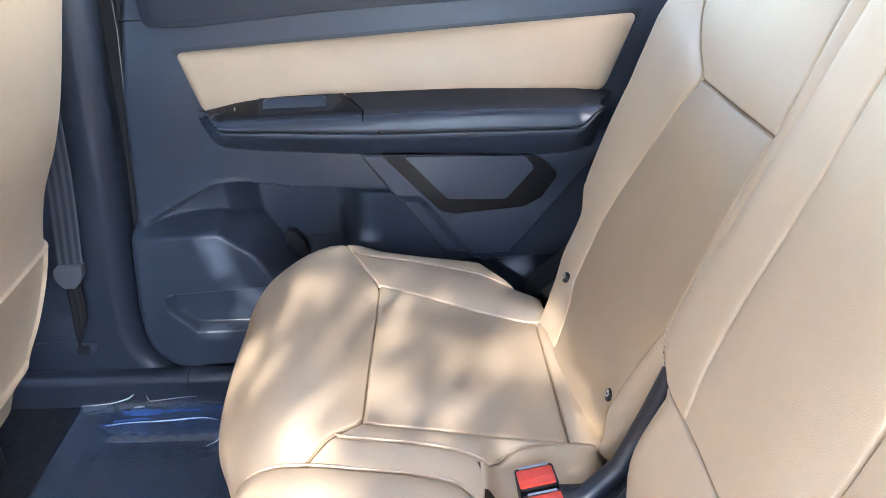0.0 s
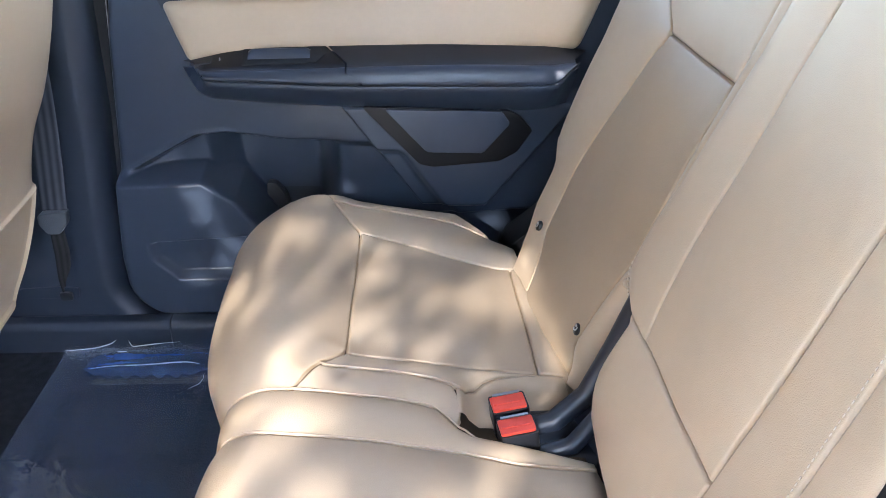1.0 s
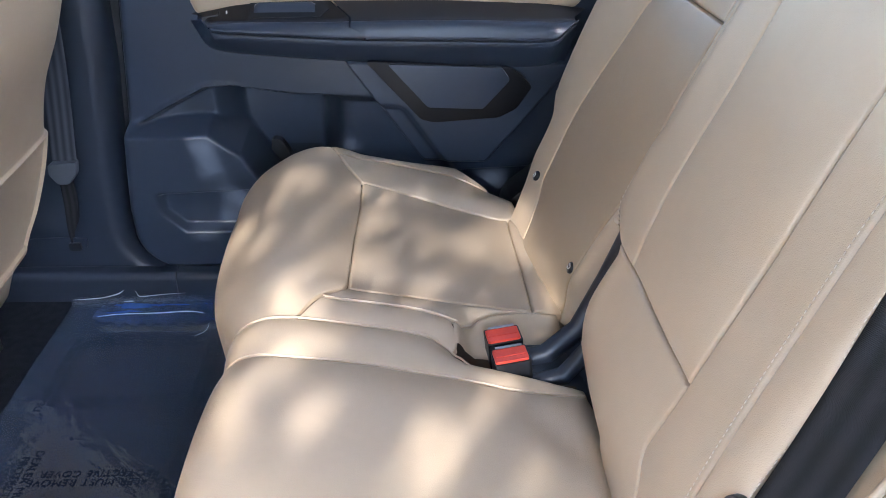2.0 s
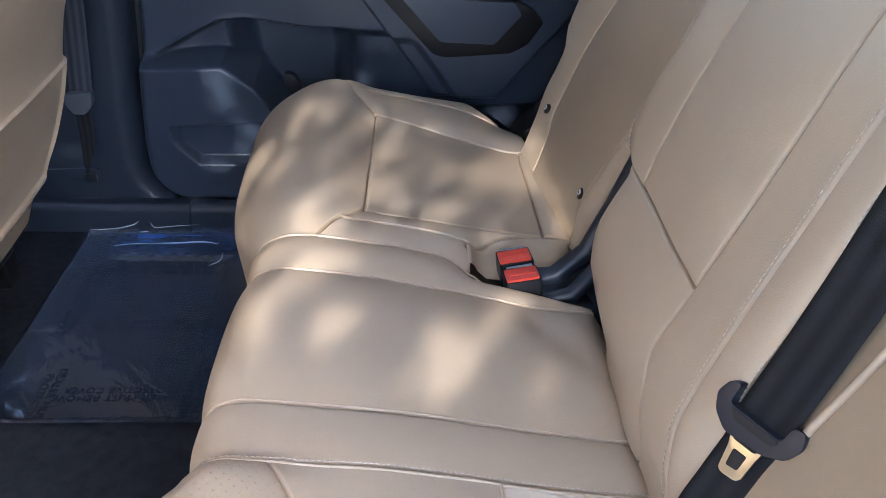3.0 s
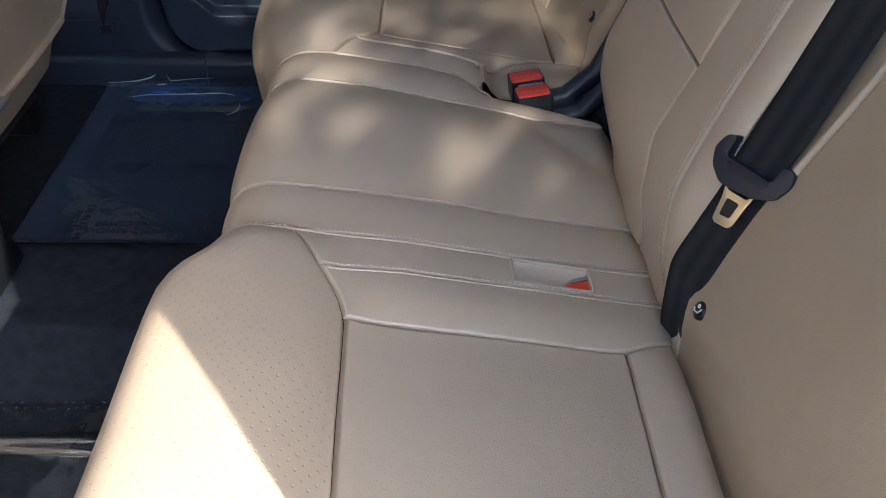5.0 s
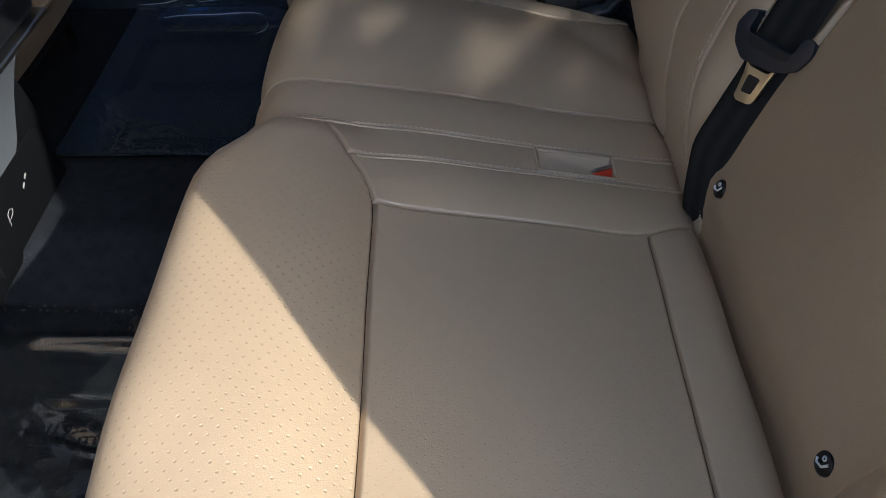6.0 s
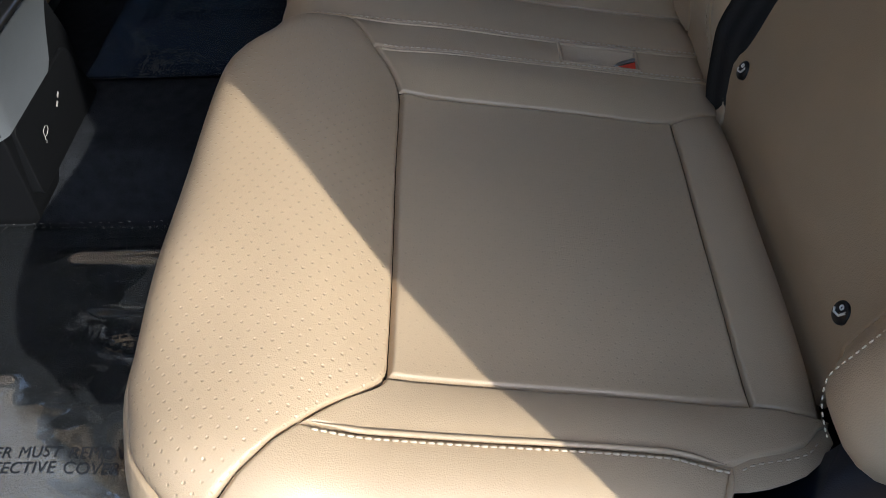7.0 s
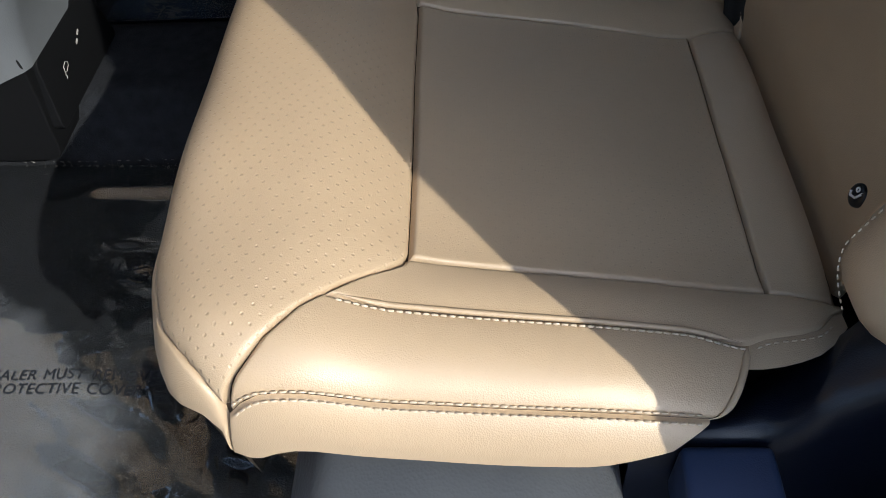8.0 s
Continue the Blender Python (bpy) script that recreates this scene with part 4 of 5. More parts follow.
# ---------------------------------------------------------------- near side, roof and closing walls
near_sill = thing("door_sill", "dark grey plastic door sill trim under the open door", "door sill", kind="structure")
solid("sill_cover", corners([(-0.30, 0.00), (-0.30, 0.13), (-0.255, 0.135), (-0.235, 0.06), (-0.235, 0.0)], 0.01), "x", -1.2, 0.45, M_PLASTIC, near_sill, bevel=0)
solid("seat_side_cover", corners([(-0.150, 0.10), (-0.140, 0.300), (-0.115, 0.325), (-0.05, 0.330), (0.02, 0.328), (0.065, 0.315), (0.082, 0.295), (0.09, 0.10)], 0.012), "y", -0.232, -0.17, M_SIDE, near_sill, "grained grey plastic seat side cover", 0.010)
near_arch = thing("wheel_arch_trim", "blue plastic trim beside the seat base, darkened for shade", "trim", kind="structure")
# shade is put into this navy; the latch cover gets a lit copy
M_NAVY_SHADED = plastic("shaded_navy_plastic", (0.0065, 0.010, 0.021), 0.34, 0.15)
T = np.linspace(0, 1, 40)
ridge = np.stack([np.interp(T, [0, 0.25, 0.5, 0.75, 1], [0.085, 0.134, 0.164, 0.190, 0.300]), np.full(40, -0.172), curve((0, 0.325), (0.25, 0.338), (0.5, 0.343), (0.75, 0.376), (1, 0.52))(T)], -1)
inner = np.stack([np.interp(T, [0, 0.25, 0.5, 0.75, 1], [0.100, 0.160, 0.200, 0.222, 0.330]), np.full(40, -0.128), curve((0, 0.285), (0.25, 0.303), (0.5, 0.345), (0.75, 0.392), (1, 0.54))(T)], -1)
rows = []
for k in np.linspace(0, 1, 9):
    rows.append(inner * (1 - k) + ridge * k + np.array((0, 0, 0.006 * math.sin(k * math.pi))))
for dy, dz in ((0.004, 0.002), (0.008, 0.006), (0.011, 0.014), (0.013, 0.04), (0.016, 0.12), (0.018, 0.24)):
    rows.append(ridge - np.array((0, dy, dz)))
put("arch_panel", grid_mesh("arch_panel", np.array(rows), flip=True), M_NAVY_SHADED, near_arch)
box("latch_box", (0.112, -0.232, 0.285), (0.170, -0.185, 0.338), plastic("lit_navy_plastic", (0.035, 0.055, 0.12), 0.3, 0.15), near_arch, "blue plastic latch cover, lightened as if lit", 0.006)
box("arch_floor", (0.09, -0.30, 0.05), (0.60, -0.19, 0.22), M_NAVY_SHADED, near_arch, bevel=0.01)

# the rear door's opening: its rear edge rises past the wheel arch to the roof
EDGE = curve((0.05, 0.200), (0.50, 0.232), (0.54, 0.250), (0.62, 0.254), (0.67, 0.263), (0.72, 0.271), (0.785, 0.276), (0.845, 0.289), (0.933, 0.312), (1.40, 0.440))
zz = np.linspace(0.05, 1.395, 42)
tagged(solid("body_side", [(float(EDGE(z)), z) for z in zz] + [(1.5, 1.395), (1.5, 0.05)], "y", -0.335, -0.32, M_PLASTIC, None, "", 0), "dark trimmed body side behind the open door", "wall", kind="structure")
open_door = thing("open_door", "dark inner panel of the open rear door", "door", kind="structure")
for lo_, hi_, mat_ in ((0.05, 0.86, M_PLASTIC), (1.28, 1.33, M_PLASTIC)):
    bm = bmesh.new()
    bmesh.ops.create_cube(bm, size=1.0, matrix=Matrix.Translation((-0.74, -0.83, (lo_ + hi_) / 2)) @ Matrix.Rotation(radians(-8), 4, "Z") @ Matrix.Diagonal((0.10, 1.05, hi_ - lo_, 1)))
    part("door_panel", bm, mat_, open_door, smooth=False)
shell_block("body_post", (-0.75, -0.27, 0.05), (-0.62, -0.20, 1.32), M_PLASTIC, "dark trimmed pillar before the open door", "pillar")

roof = thing("roof", "pale fabric roof lining", "roof", kind="structure")
box("roof_rail", (-1.3, -0.318, 1.200), (1.5, -0.09, 1.39), M_HEAD, roof, bevel=0.01)
box("roof_rail", (-1.3, 1.05, 1.32), (1.5, 1.32, 1.39), M_HEAD, roof, bevel=0.01)
box("roof_panel", (-1.3, -0.09, 1.32), (1.5, 1.05, 1.39), M_HEAD, roof, bevel=0.01)
M_TINT = bpy.data.materials.new("tinted_glass")
M_TINT.use_nodes = True
tn = M_TINT.node_tree.nodes
tn.remove(tn["Principled BSDF"])
clear = node(M_TINT, "ShaderNodeBsdfTransparent", Color=(0.42, 0.43, 0.43, 1))
sheen = node(M_TINT, "ShaderNodeBsdfGlossy", Roughness=0.02)
both = node(M_TINT, "ShaderNodeMixShader")
both.inputs[0].default_value = 0.06
wire(M_TINT, clear.outputs[0], both.inputs[1]), wire(M_TINT, sheen.outputs[0], both.inputs[2])
wire(M_TINT, both.outputs[0], tn["Material Output"].inputs["Surface"])

# far and near body sides above and beside the doors, with tinted windows
shell_block("body_side_rear", (0.62, 1.33, 0.02), (1.50, 1.40, 0.86), M_PLASTIC, "dark trim beside the cargo space", "wall")
shell_block("body_side_front", (-1.30, 1.41, 0.02), (-0.60, 1.46, 0.86), M_PLASTIC, "dark front door trim on the far side", "wall")
shell_block("body_side_front", (-1.30, -0.34, 0.02), (-0.75, -0.27, 0.86), M_PLASTIC, "dark front door trim on the near side", "wall")
shell_block("tailgate", (1.50, -0.21, 0.02), (1.56, 1.40, 0.95), M_PLASTIC, "dark trim inside the tailgate", "wall")
windows = thing("side_window", "tinted side window glass above the doors", "window", kind="structure")
box("pane", (-1.30, 1.365, 0.84), (1.50, 1.369, 1.34), M_TINT, windows, bevel=0)
box("pane", (-1.30, -0.300, 0.84), (-0.75, -0.296, 1.34), M_TINT, windows, bevel=0)


# added spot lamp, its pane and building unseen, throws dapples on the far seats
LAMP_AT = Vector((-1.18, -5.5, 3.40))
tagged(box("window_pane", LAMP_AT + Vector((-0.5, -0.10, -0.4)), LAMP_AT + Vector((0.5, -0.07, 0.4)), M_GLOSS, bevel=0.004), "unseen glossy pane added behind the dapple lamp", "window")
house = thing("building", "unseen plaster block added behind the dapple lamp", "building")
M_PLASTER = material("pale_plaster", (0.55, 0.52, 0.47), 0.9)
mottle(M_PLASTER, (0.55, 0.52, 0.47), 0.1, 3.0)
box("wall", (-2.10, -6.20, -0.36), (-0.30, -5.612, 4.2), M_PLASTER, house, bevel=0.01)
dapple_data = bpy.data.lights.new("dapple_lamp", "SPOT")
dapple_data.energy, dapple_data.color = 295.0, (1.0, 0.98, 0.93)
dapple_data.spot_size, dapple_data.spot_blend, dapple_data.shadow_soft_size = radians(13), 0.30, 0.022
dapple_spot = new("dapple_lamp", dapple_data)
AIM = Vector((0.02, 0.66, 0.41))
dapple_spot.matrix_world = look(LAMP_AT, AIM)
# unseen tree, added to shape the lamp's light
tree = thing("tree", "unseen leafy tree added to break the lamp's light into dapples", "tree")
M_BARK = material("bark", (0.12, 0.09, 0.065), 0.9)
mottle(M_BARK, (0.12, 0.09, 0.065), 0.4, 20.0)
M_LEAF = material("green_leaf", (0.06, 0.11, 0.03), 0.5)
mottle(M_LEAF, (0.06, 0.11, 0.03), 0.3, 12.0)
hang = LAMP_AT + (AIM - LAMP_AT) * 0.60
BASE = Vector((-2.4, -2.1, -0.36))
trunk = [BASE + Vector((0.06 * math.sin(k * 1.3) * k, 0.03 * k, 0.5 * k)) for k in range(8)]
put("trunk", grid_mesh("trunk", ring(trunk, 0.11, 12, taper=[1.25, 1, 0.95, 0.9, 0.8, 0.7, 0.55, 0.4]), close_v=True), M_BARK, tree)
rnd = random.Random(7)
across = (AIM - LAMP_AT).normalized().cross(Vector((0, 0, 1))).normalized()
upward = across.cross((AIM - LAMP_AT).normalized())
for k in range(7):
    a0 = trunk[4 + k % 4]
    b0 = hang + across * rnd.uniform(-0.1, 0.45) + upward * (0.42 + 0.1 * k / 7)
    m0 = (a0 + b0) / 2 + Vector((0, 0, 0.35))
    pts = [a0 * (1 - t) ** 2 + m0 * 2 * t * (1 - t) + b0 * t * t for t in np.linspace(0, 1, 9)]
    put("limb", grid_mesh("limb", ring(pts, 0.022, 7, taper=list(np.linspace(1, 0.15, 9))), close_v=True), M_BARK, tree)
# leaf gaps set where dapples should land on the seats
GAPS = [(-0.111, 0.644, 0.020), (-0.060, 0.645, 0.015), (-0.125, 0.565, 0.012), (0.005, 0.825, 0.014), (-0.020, 0.770, 0.014), (0.142, 0.885, 0.014),
        (0.121, 0.851, 0.018), (0.171, 0.840, 0.018), (0.205, 0.765, 0.016), (0.205, 0.721, 0.020)]
for x0, y0, x1, y1, r0, r1 in ((0.155, 0.560, 0.090, 0.473, 0.014, 0.012), (0.090, 0.473, 0.018, 0.367, 0.012, 0.010), (0.015, 0.525, 0.070, 0.462, 0.007, 0.008), (-0.085, 0.620, -0.073, 0.465, 0.015, 0.005)):
    GAPS += [(x0 + (x1 - x0) * t, y0 + (y1 - y0) * t, r0 + (r1 - r0) * t) for t in np.linspace(0, 1, 10)]
verts, faces = [], []
for k in range(20000):
    p = hang + across * rnd.uniform(-0.46, 0.46) + upward * rnd.uniform(-0.42, 0.46) + (AIM - LAMP_AT).normalized() * rnd.gauss(0, 0.09)
    d = LAMP_AT + (p - LAMP_AT) * ((0.41 - LAMP_AT.z) / (p.z - LAMP_AT.z))
    if any((d.x - gx) ** 2 + 0.65 * (d.y - gy) ** 2 < (gr + 0.011) ** 2 for gx, gy, gr in GAPS):
        continue
    thin = rnd.random()                                    # fewer leaves here, so more lamp light falls on the seats
    if (thin < 0.86 and -0.24 < d.x < 0.22 and 0.62 < d.y < 1.10) or (thin < 0.80 and d.x < -0.24 and 0.50 < d.y < 1.30) or (thin < 0.66 and d.x < 0.02 and 1.10 < d.y < 1.50) or (thin < 0.58 and -0.20 < d.x < 0.17 and 0.36 < d.y <= 0.62):
        continue
    u = (across * rnd.gauss(0, 1) + upward * rnd.gauss(0, 1) + Vector((rnd.gauss(0, 0.3), rnd.gauss(0, 0.3), 0))).normalized()
    w = u.cross((AIM - LAMP_AT).normalized() + Vector((rnd.gauss(0, 0.3), rnd.gauss(0, 0.3), rnd.gauss(0, 0.3)))).normalized()
    ln, wd = rnd.uniform(0.016, 0.028), rnd.uniform(0.008, 0.013)
    o = len(verts)
    verts += [p - u * ln, p + w * wd - u * ln * 0.2, p + u * ln, p - w * wd - u * ln * 0.2]
    faces.append((o, o + 1, o + 2, o + 3))
crown_ob = put("crown", mesh_of("crown", verts, faces, smooth=False), M_LEAF, tree)
crown_ob["kind"] = "stuff"

# wall added out of view to hold back light from the low sky
shell_block("low_sky_blocker", (-16, -9.4, -0.36), (14, -9.1, 2.3), M_ASPHALT, "unseen grey wall added to hold back low sky light", "wall")
shell_block("front_wall", (-1.36, -0.34, 0.02), (-1.30, 1.46, 1.12), M_PLASTIC, "dark dashboard wall at the front of the cabin", "wall")
# ---------------------------------------------------------------- front seat
FSX = curve((0.15, -0.690), (0.30, -0.630), (0.353, -0.603), (0.434, -0.570), (0.575, -0.527), (0.644, -0.494), (0.725, -0.463), (0.837, -0.430), (1.0, -0.38))
front_seat = thing("front_seat", "tan leather front passenger seat seen from behind", "seat", "front seats")


def seat_rear(h, q):
    """The front seat's back: h is height, q runs across and round the sides."""
    h, q = np.asarray(h, float), np.asarray(q, float)
    mid, half = 0.825, 0.215 - 0.02 * sm(0.6, 0.9, h)
    over = np.clip((np.abs(q - mid) - half) / 0.05, 0, None)
    t2 = np.minimum(over, 1.57)
    rest = np.clip(over - 1.57, 0, None) * 0.05
    y = np.where(over > 0, mid + np.sign(q - mid) * (half + 0.05 * np.sin(t2)), q)
    x = FSX(h) - 0.05 * (1 - np.cos(t2)) - rest + 0.012 * (1 - ((q - mid) / 0.27) ** 2)
    return np.stack([x, y, h + 0 * q], -1)


panel("back_cover", seat_rear, 0.490, 0.98, 0.50, 1.15, M_LEATHER, front_seat, "tan leather seat back", edges=(1, 0, 0, 0), puff=0.003)
panel("map_pocket", seat_rear, 0.285, 0.490, 0.60, 1.055, M_LEATHER, front_seat, "tan leather map pocket", edges=(1, 1, 1, 1), puff=0.012)
panel("side_cover", seat_rear, 0.285, 0.490, 1.055, 1.15, M_LEATHER, front_seat, edges=(1, 1, 1, 0), puff=0.004)
panel("side_cover", seat_rear, 0.285, 0.490, 0.50, 0.60, M_LEATHER, front_seat, edges=(1, 1, 0, 1), puff=0.004)
panel("lower_flap", lambda h, q: seat_rear(h, q) + np.array((0.004, -0.008, 0)), 0.192, 0.283, 0.50, 1.14, M_LEATHER, front_seat, "tan leather lower flap", edges=(0, 1, 0, 0), puff=0.012)
U, V = np.meshgrid(np.linspace(0.20, 0.975, 40), np.linspace(0.52, 1.13, 40), indexing="ij")
put("seat_padding", grid_mesh("seat_padding", lifted(seat_rear, U, V, np.full(U.shape, 0.0)) - np.array((0.014, 0, 0))), M_BODY, front_seat)
S = along(0.62, 1.04)
stitches("stitching", seat_rear, np.stack([np.full(S.shape, 0.497), S], -1), M_THREAD, front_seat)
box("seat_frame", (-1.15, 0.62, 0.12), (-0.72, 1.05, 0.24), M_BLACK, front_seat, bevel=0.02)
box("seat_rail", (-1.15, 1.02, 0.056), (-0.735, 1.07, 0.13), M_BLACK, front_seat, "black seat rail", 0.006)
box("seat_rail", (-1.15, 0.60, 0.056), (-0.735, 0.65, 0.13), M_BLACK, front_seat, "black seat rail", 0.006)

tagged(copy_thing(front_seat, Matrix.Translation((-0.17, -0.775, 0))), "tan leather driver seat mirrored in the floor film", group="front seats")

# ---------------------------------------------------------------- centre console
console = thing("centre_console", "black and grey centre console with rear power outlet", "console")
solid("console_body", corners([(-1.2, 0.10), (-0.575, 0.10), (-0.560, 0.25), (-0.590, 0.40), (-1.2, 0.42)], 0.02), "y", 0.345, 0.575, M_DULL, console, bevel=0.015)
outlet = solid("outlet_panel", corners([(0.352, 0.145), (0.575, 0.145), (0.545, 0.245), (0.365, 0.245)], 0.012), "x", -0.575, -0.556, M_DULL, console, "black outlet panel", 0.003)
U, V = np.meshgrid(np.linspace(0, 1, 18), np.linspace(0, 1, 18), indexing="ij")
Zc = 0.245 + 0.155 * U
Yc = 0.315 + (0.485 + 0.07 * U ** 0.6 - 0.315) * V
Xc = -0.556 + 0.045 * U ** 2 - 0.03 * sm(0.25, 0.0, V)
put("grey_surround", grid_mesh("grey_surround", np.stack([Xc, Yc, Zc], -1)), M_GREY, console, "satin grey console surround")
lid = box("console_lid", (-1.1, 0.325, 0.402), (-0.495, 0.565, 0.445), M_BLACK, console, "black console lid", 0.014)
box("lid_trim", (-0.60, 0.330, 0.395), (-0.488, 0.570, 0.402), M_STEEL, lid, "bright lid trim", 0.003)
for yy, zz in ((0.468, 0.2035), (0.479, 0.2105)):
    solid("indicator_bar", corners([(yy - 0.0035, zz - 0.002), (yy + 0.0035, zz + 0.001), (yy + 0.0035, zz + 0.004), (yy - 0.0035, zz + 0.001)], 0.0008), "x", -0.5565, -0.5552, M_LABEL, outlet, "grey print", 0)
tube("outlet_symbol", [(-0.5550, 0.418 + 0.0075 * a, 0.200 + 0.0055 * b) for a, b in ((-1, -0.7), (-0.4, -1), (0.8, -0.4), (1, 0.4), (0.3, 1), (-0.7, 0.6))], 0.0005, M_LABEL, outlet, "grey printed plug symbol", n=5, closed=True)
tube("outlet_symbol", [(-0.5550, y, z) for y, z in ((0.412, 0.196), (0.409, 0.193), (0.411, 0.190), (0.408, 0.188))], 0.0005, M_LABEL, outlet, n=5)

# ---------------------------------------------------------------- seat belts and buckles


def strap(name, points, across, width, mat, parent, label="", thick=0.0013, n=60):
    """A band of webbing along a path; across gives its direction of width at each point."""
    P0, A0 = np.asarray(points, float), np.asarray(across, float)
    t = np.linspace(0, 1, len(P0))
    T = np.linspace(0, 1, n)
    fs = [curve(*zip(t, P0[:, k])) for k in range(3)]
    ga = [curve(*zip(t, A0[:, k])) for k in range(3)]
    P = np.stack([f(T) for f in fs], -1)
    A = np.stack([g(T) for g in ga], -1)
    A /= np.linalg.norm(A, axis=1, keepdims=True)
    D = np.gradient(P, axis=0)
    N = np.cross(D, A)
    N /= np.linalg.norm(N, axis=1, keepdims=True)
    w = np.linspace(-0.5, 0.5, 9)
    rows = [np.concatenate([[P[i] + A[i] * k * width + N[i] * thick * (0.5 if abs(k) < 0.5 else 0.1) for k in w],
                            [P[i] + A[i] * k * width - N[i] * thick * (0.5 if abs(k) < 0.5 else 0.1) for k in w[::-1]]]) for i in range(n)]
    wu = np.concatenate([w, w[::-1]]) + 0.5
    me = grid_mesh(name, np.array(rows), np.stack([np.tile(wu, (n, 1)), np.tile(np.linspace(0, 1, n)[:, None], (1, len(wu)))], -1), close_v=True)
    return put(name, me, mat, parent, label)


belt = thing("seat_belt", "black webbing seat belt with dark tongue lying on the backrest", "seat belt", "seat belts")


def on_back(h, q, out):
    return FOOT + h * UPV + out * OUTV + np.array((0, q, 0))


BELT_ACROSS = 0.14 * UPV + np.array((0, -0.89, 0)) - 0.43 * OUTV
BELT_ACROSS /= np.linalg.norm(BELT_ACROSS)
BELT_UP = UPV - BELT_ACROSS * (UPV @ BELT_ACROSS)
BELT_UP /= np.linalg.norm(BELT_UP)
BELT_FACE = np.cross(BELT_UP, BELT_ACROSS)
BELT_FACE *= -1 if BELT_FACE[0] > 0 else 1
BELT_MID = on_back(0.1135, 0.2210, 0.0115)


def on_belt(p, q, out=0.0):
    """A point in the belt's own plane: p across it, q up along it."""
    return BELT_MID + p * BELT_ACROSS + q * BELT_UP + out * BELT_FACE


strap("upper_strap", [on_belt(0.022, 0.52), on_belt(0.013, 0.26), on_belt(0.008, 0.10), on_belt(0.0055, 0.05), on_belt(0.0015, -0.006)], [BELT_ACROSS] * 5, 0.0425, M_WEB, belt, "black upper webbing")
strap("lower_strap", [on_belt(0.0025, -0.004, -0.002), on_belt(0.0025, -0.030, -0.002), on_belt(0.000, -0.066, -0.001), on_belt(-0.002, -0.112, -0.002), on_belt(0.002, -0.150, -0.014), on_belt(0.006, -0.185, -0.030), on_belt(0.010, -0.225, -0.054)], [BELT_ACROSS] * 7, 0.0425, M_WEB, belt, "black lower webbing")


def slanted(points, low, high, name, mat, label="", bevel=0.0025, under=None):
    """A plate in the belt's plane between two heights over it."""
    bm = bmesh.new()
    lowv = [bm.verts.new(on_belt(p, q, low)) for p, q in points]
    highv = [bm.verts.new(on_belt(p, q, high)) for p, q in points]
    bm.faces.new(lowv), bm.faces.new(highv[::-1])
    for i in range(len(points)):
        j = (i + 1) % len(points)
        bm.faces.new((lowv[j], lowv[i], highv[i], highv[j]))
    bmesh.ops.recalc_face_normals(bm, faces=bm.faces)
    bmesh.ops.bevel(bm, geom=bm.edges[:], offset=bevel, segments=3, profile=0.6, affect="EDGES", clamp_overlap=True)
    return part(name, bm, mat, under or belt, label)


grip = slanted(corners([(-0.0305, 0.0100), (-0.0215, 0.0130), (-0.0230, -0.0045), (0.0215, -0.0020), (0.0235, 0.0125), (0.0325, 0.0150), (0.0365, 0.0035), (0.0300, -0.0115), (0.0140, -0.0205), (-0.0170, -0.0250), (-0.0300, -0.0165), (-0.0355, -0.0035)], 0.004), -0.003, 0.0070, "tongue_grip", M_HINGE, "dark blue-black plastic tongue grip", 0.0028)
slanted(corners([(-0.0205, -0.0055), (0.0205, -0.0030), (0.0195, -0.0080), (0.0120, -0.0105), (-0.0140, -0.0125)], 0.002), 0.006, 0.0078, "grip_slot", M_SEAL, "black slot for the webbing", 0.0004, grip)
tongue = slanted(corners([(-0.0140, -0.0185), (-0.0090, -0.0260), (0.0095, -0.0245), (0.0150, -0.0160), (0.0125, -0.0300), (0.0108, -0.0475), (0.0080, -0.0515), (-0.0045, -0.0540), (-0.0080, -0.0520), (-0.0100, -0.0320)], 0.0022), 0.001, 0.0042, "tongue", M_METAL, "pale gold metal tongue", 0.0008)
slanted(corners([(-0.0050, -0.0315), (0.0066, -0.0302), (0.0054, -0.0440), (-0.0042, -0.0462)], 0.0018), 0.0030, 0.0046, "tongue_slot", M_SEAL, "", 0.0003, tongue)

front_belt = thing("seat_belt", "dark grey seat belt hanging beside the centre pillar", "seat belt", "seat belts")
strap("webbing", [(-0.585, 1.245, 0.80), (-0.600, 1.243, 0.55), (-0.622, 1.242, 0.36)], [(1, 0, 0)] * 3, 0.047, M_WEBGREY, front_belt)
solid("tongue_grip", corners([(-0.650, 0.355), (-0.598, 0.360), (-0.602, 0.335), (-0.618, 0.315), (-0.640, 0.315), (-0.652, 0.335)], 0.006), "y", 1.232, 1.250, M_SIDE, front_belt, "dark grey plastic tongue grip", 0.004)
strap("lower_webbing", [(-0.627, 1.243, 0.325), (-0.632, 1.25, 0.27), (-0.646, 1.262, 0.20), (-0.650, 1.268, 0.165)], [(1, 0, 0), (0.7, 0.3, 0), (0.3, 0.5, 0), (0.1, 0.5, 0)], 0.026, M_WEB, front_belt)
solid("anchor_bolt", corners([(-0.660, 0.158), (-0.636, 0.158), (-0.636, 0.176), (-0.660, 0.176)], 0.005), "y", 1.252, 1.27, M_BLACK, front_belt, bevel=0.003)


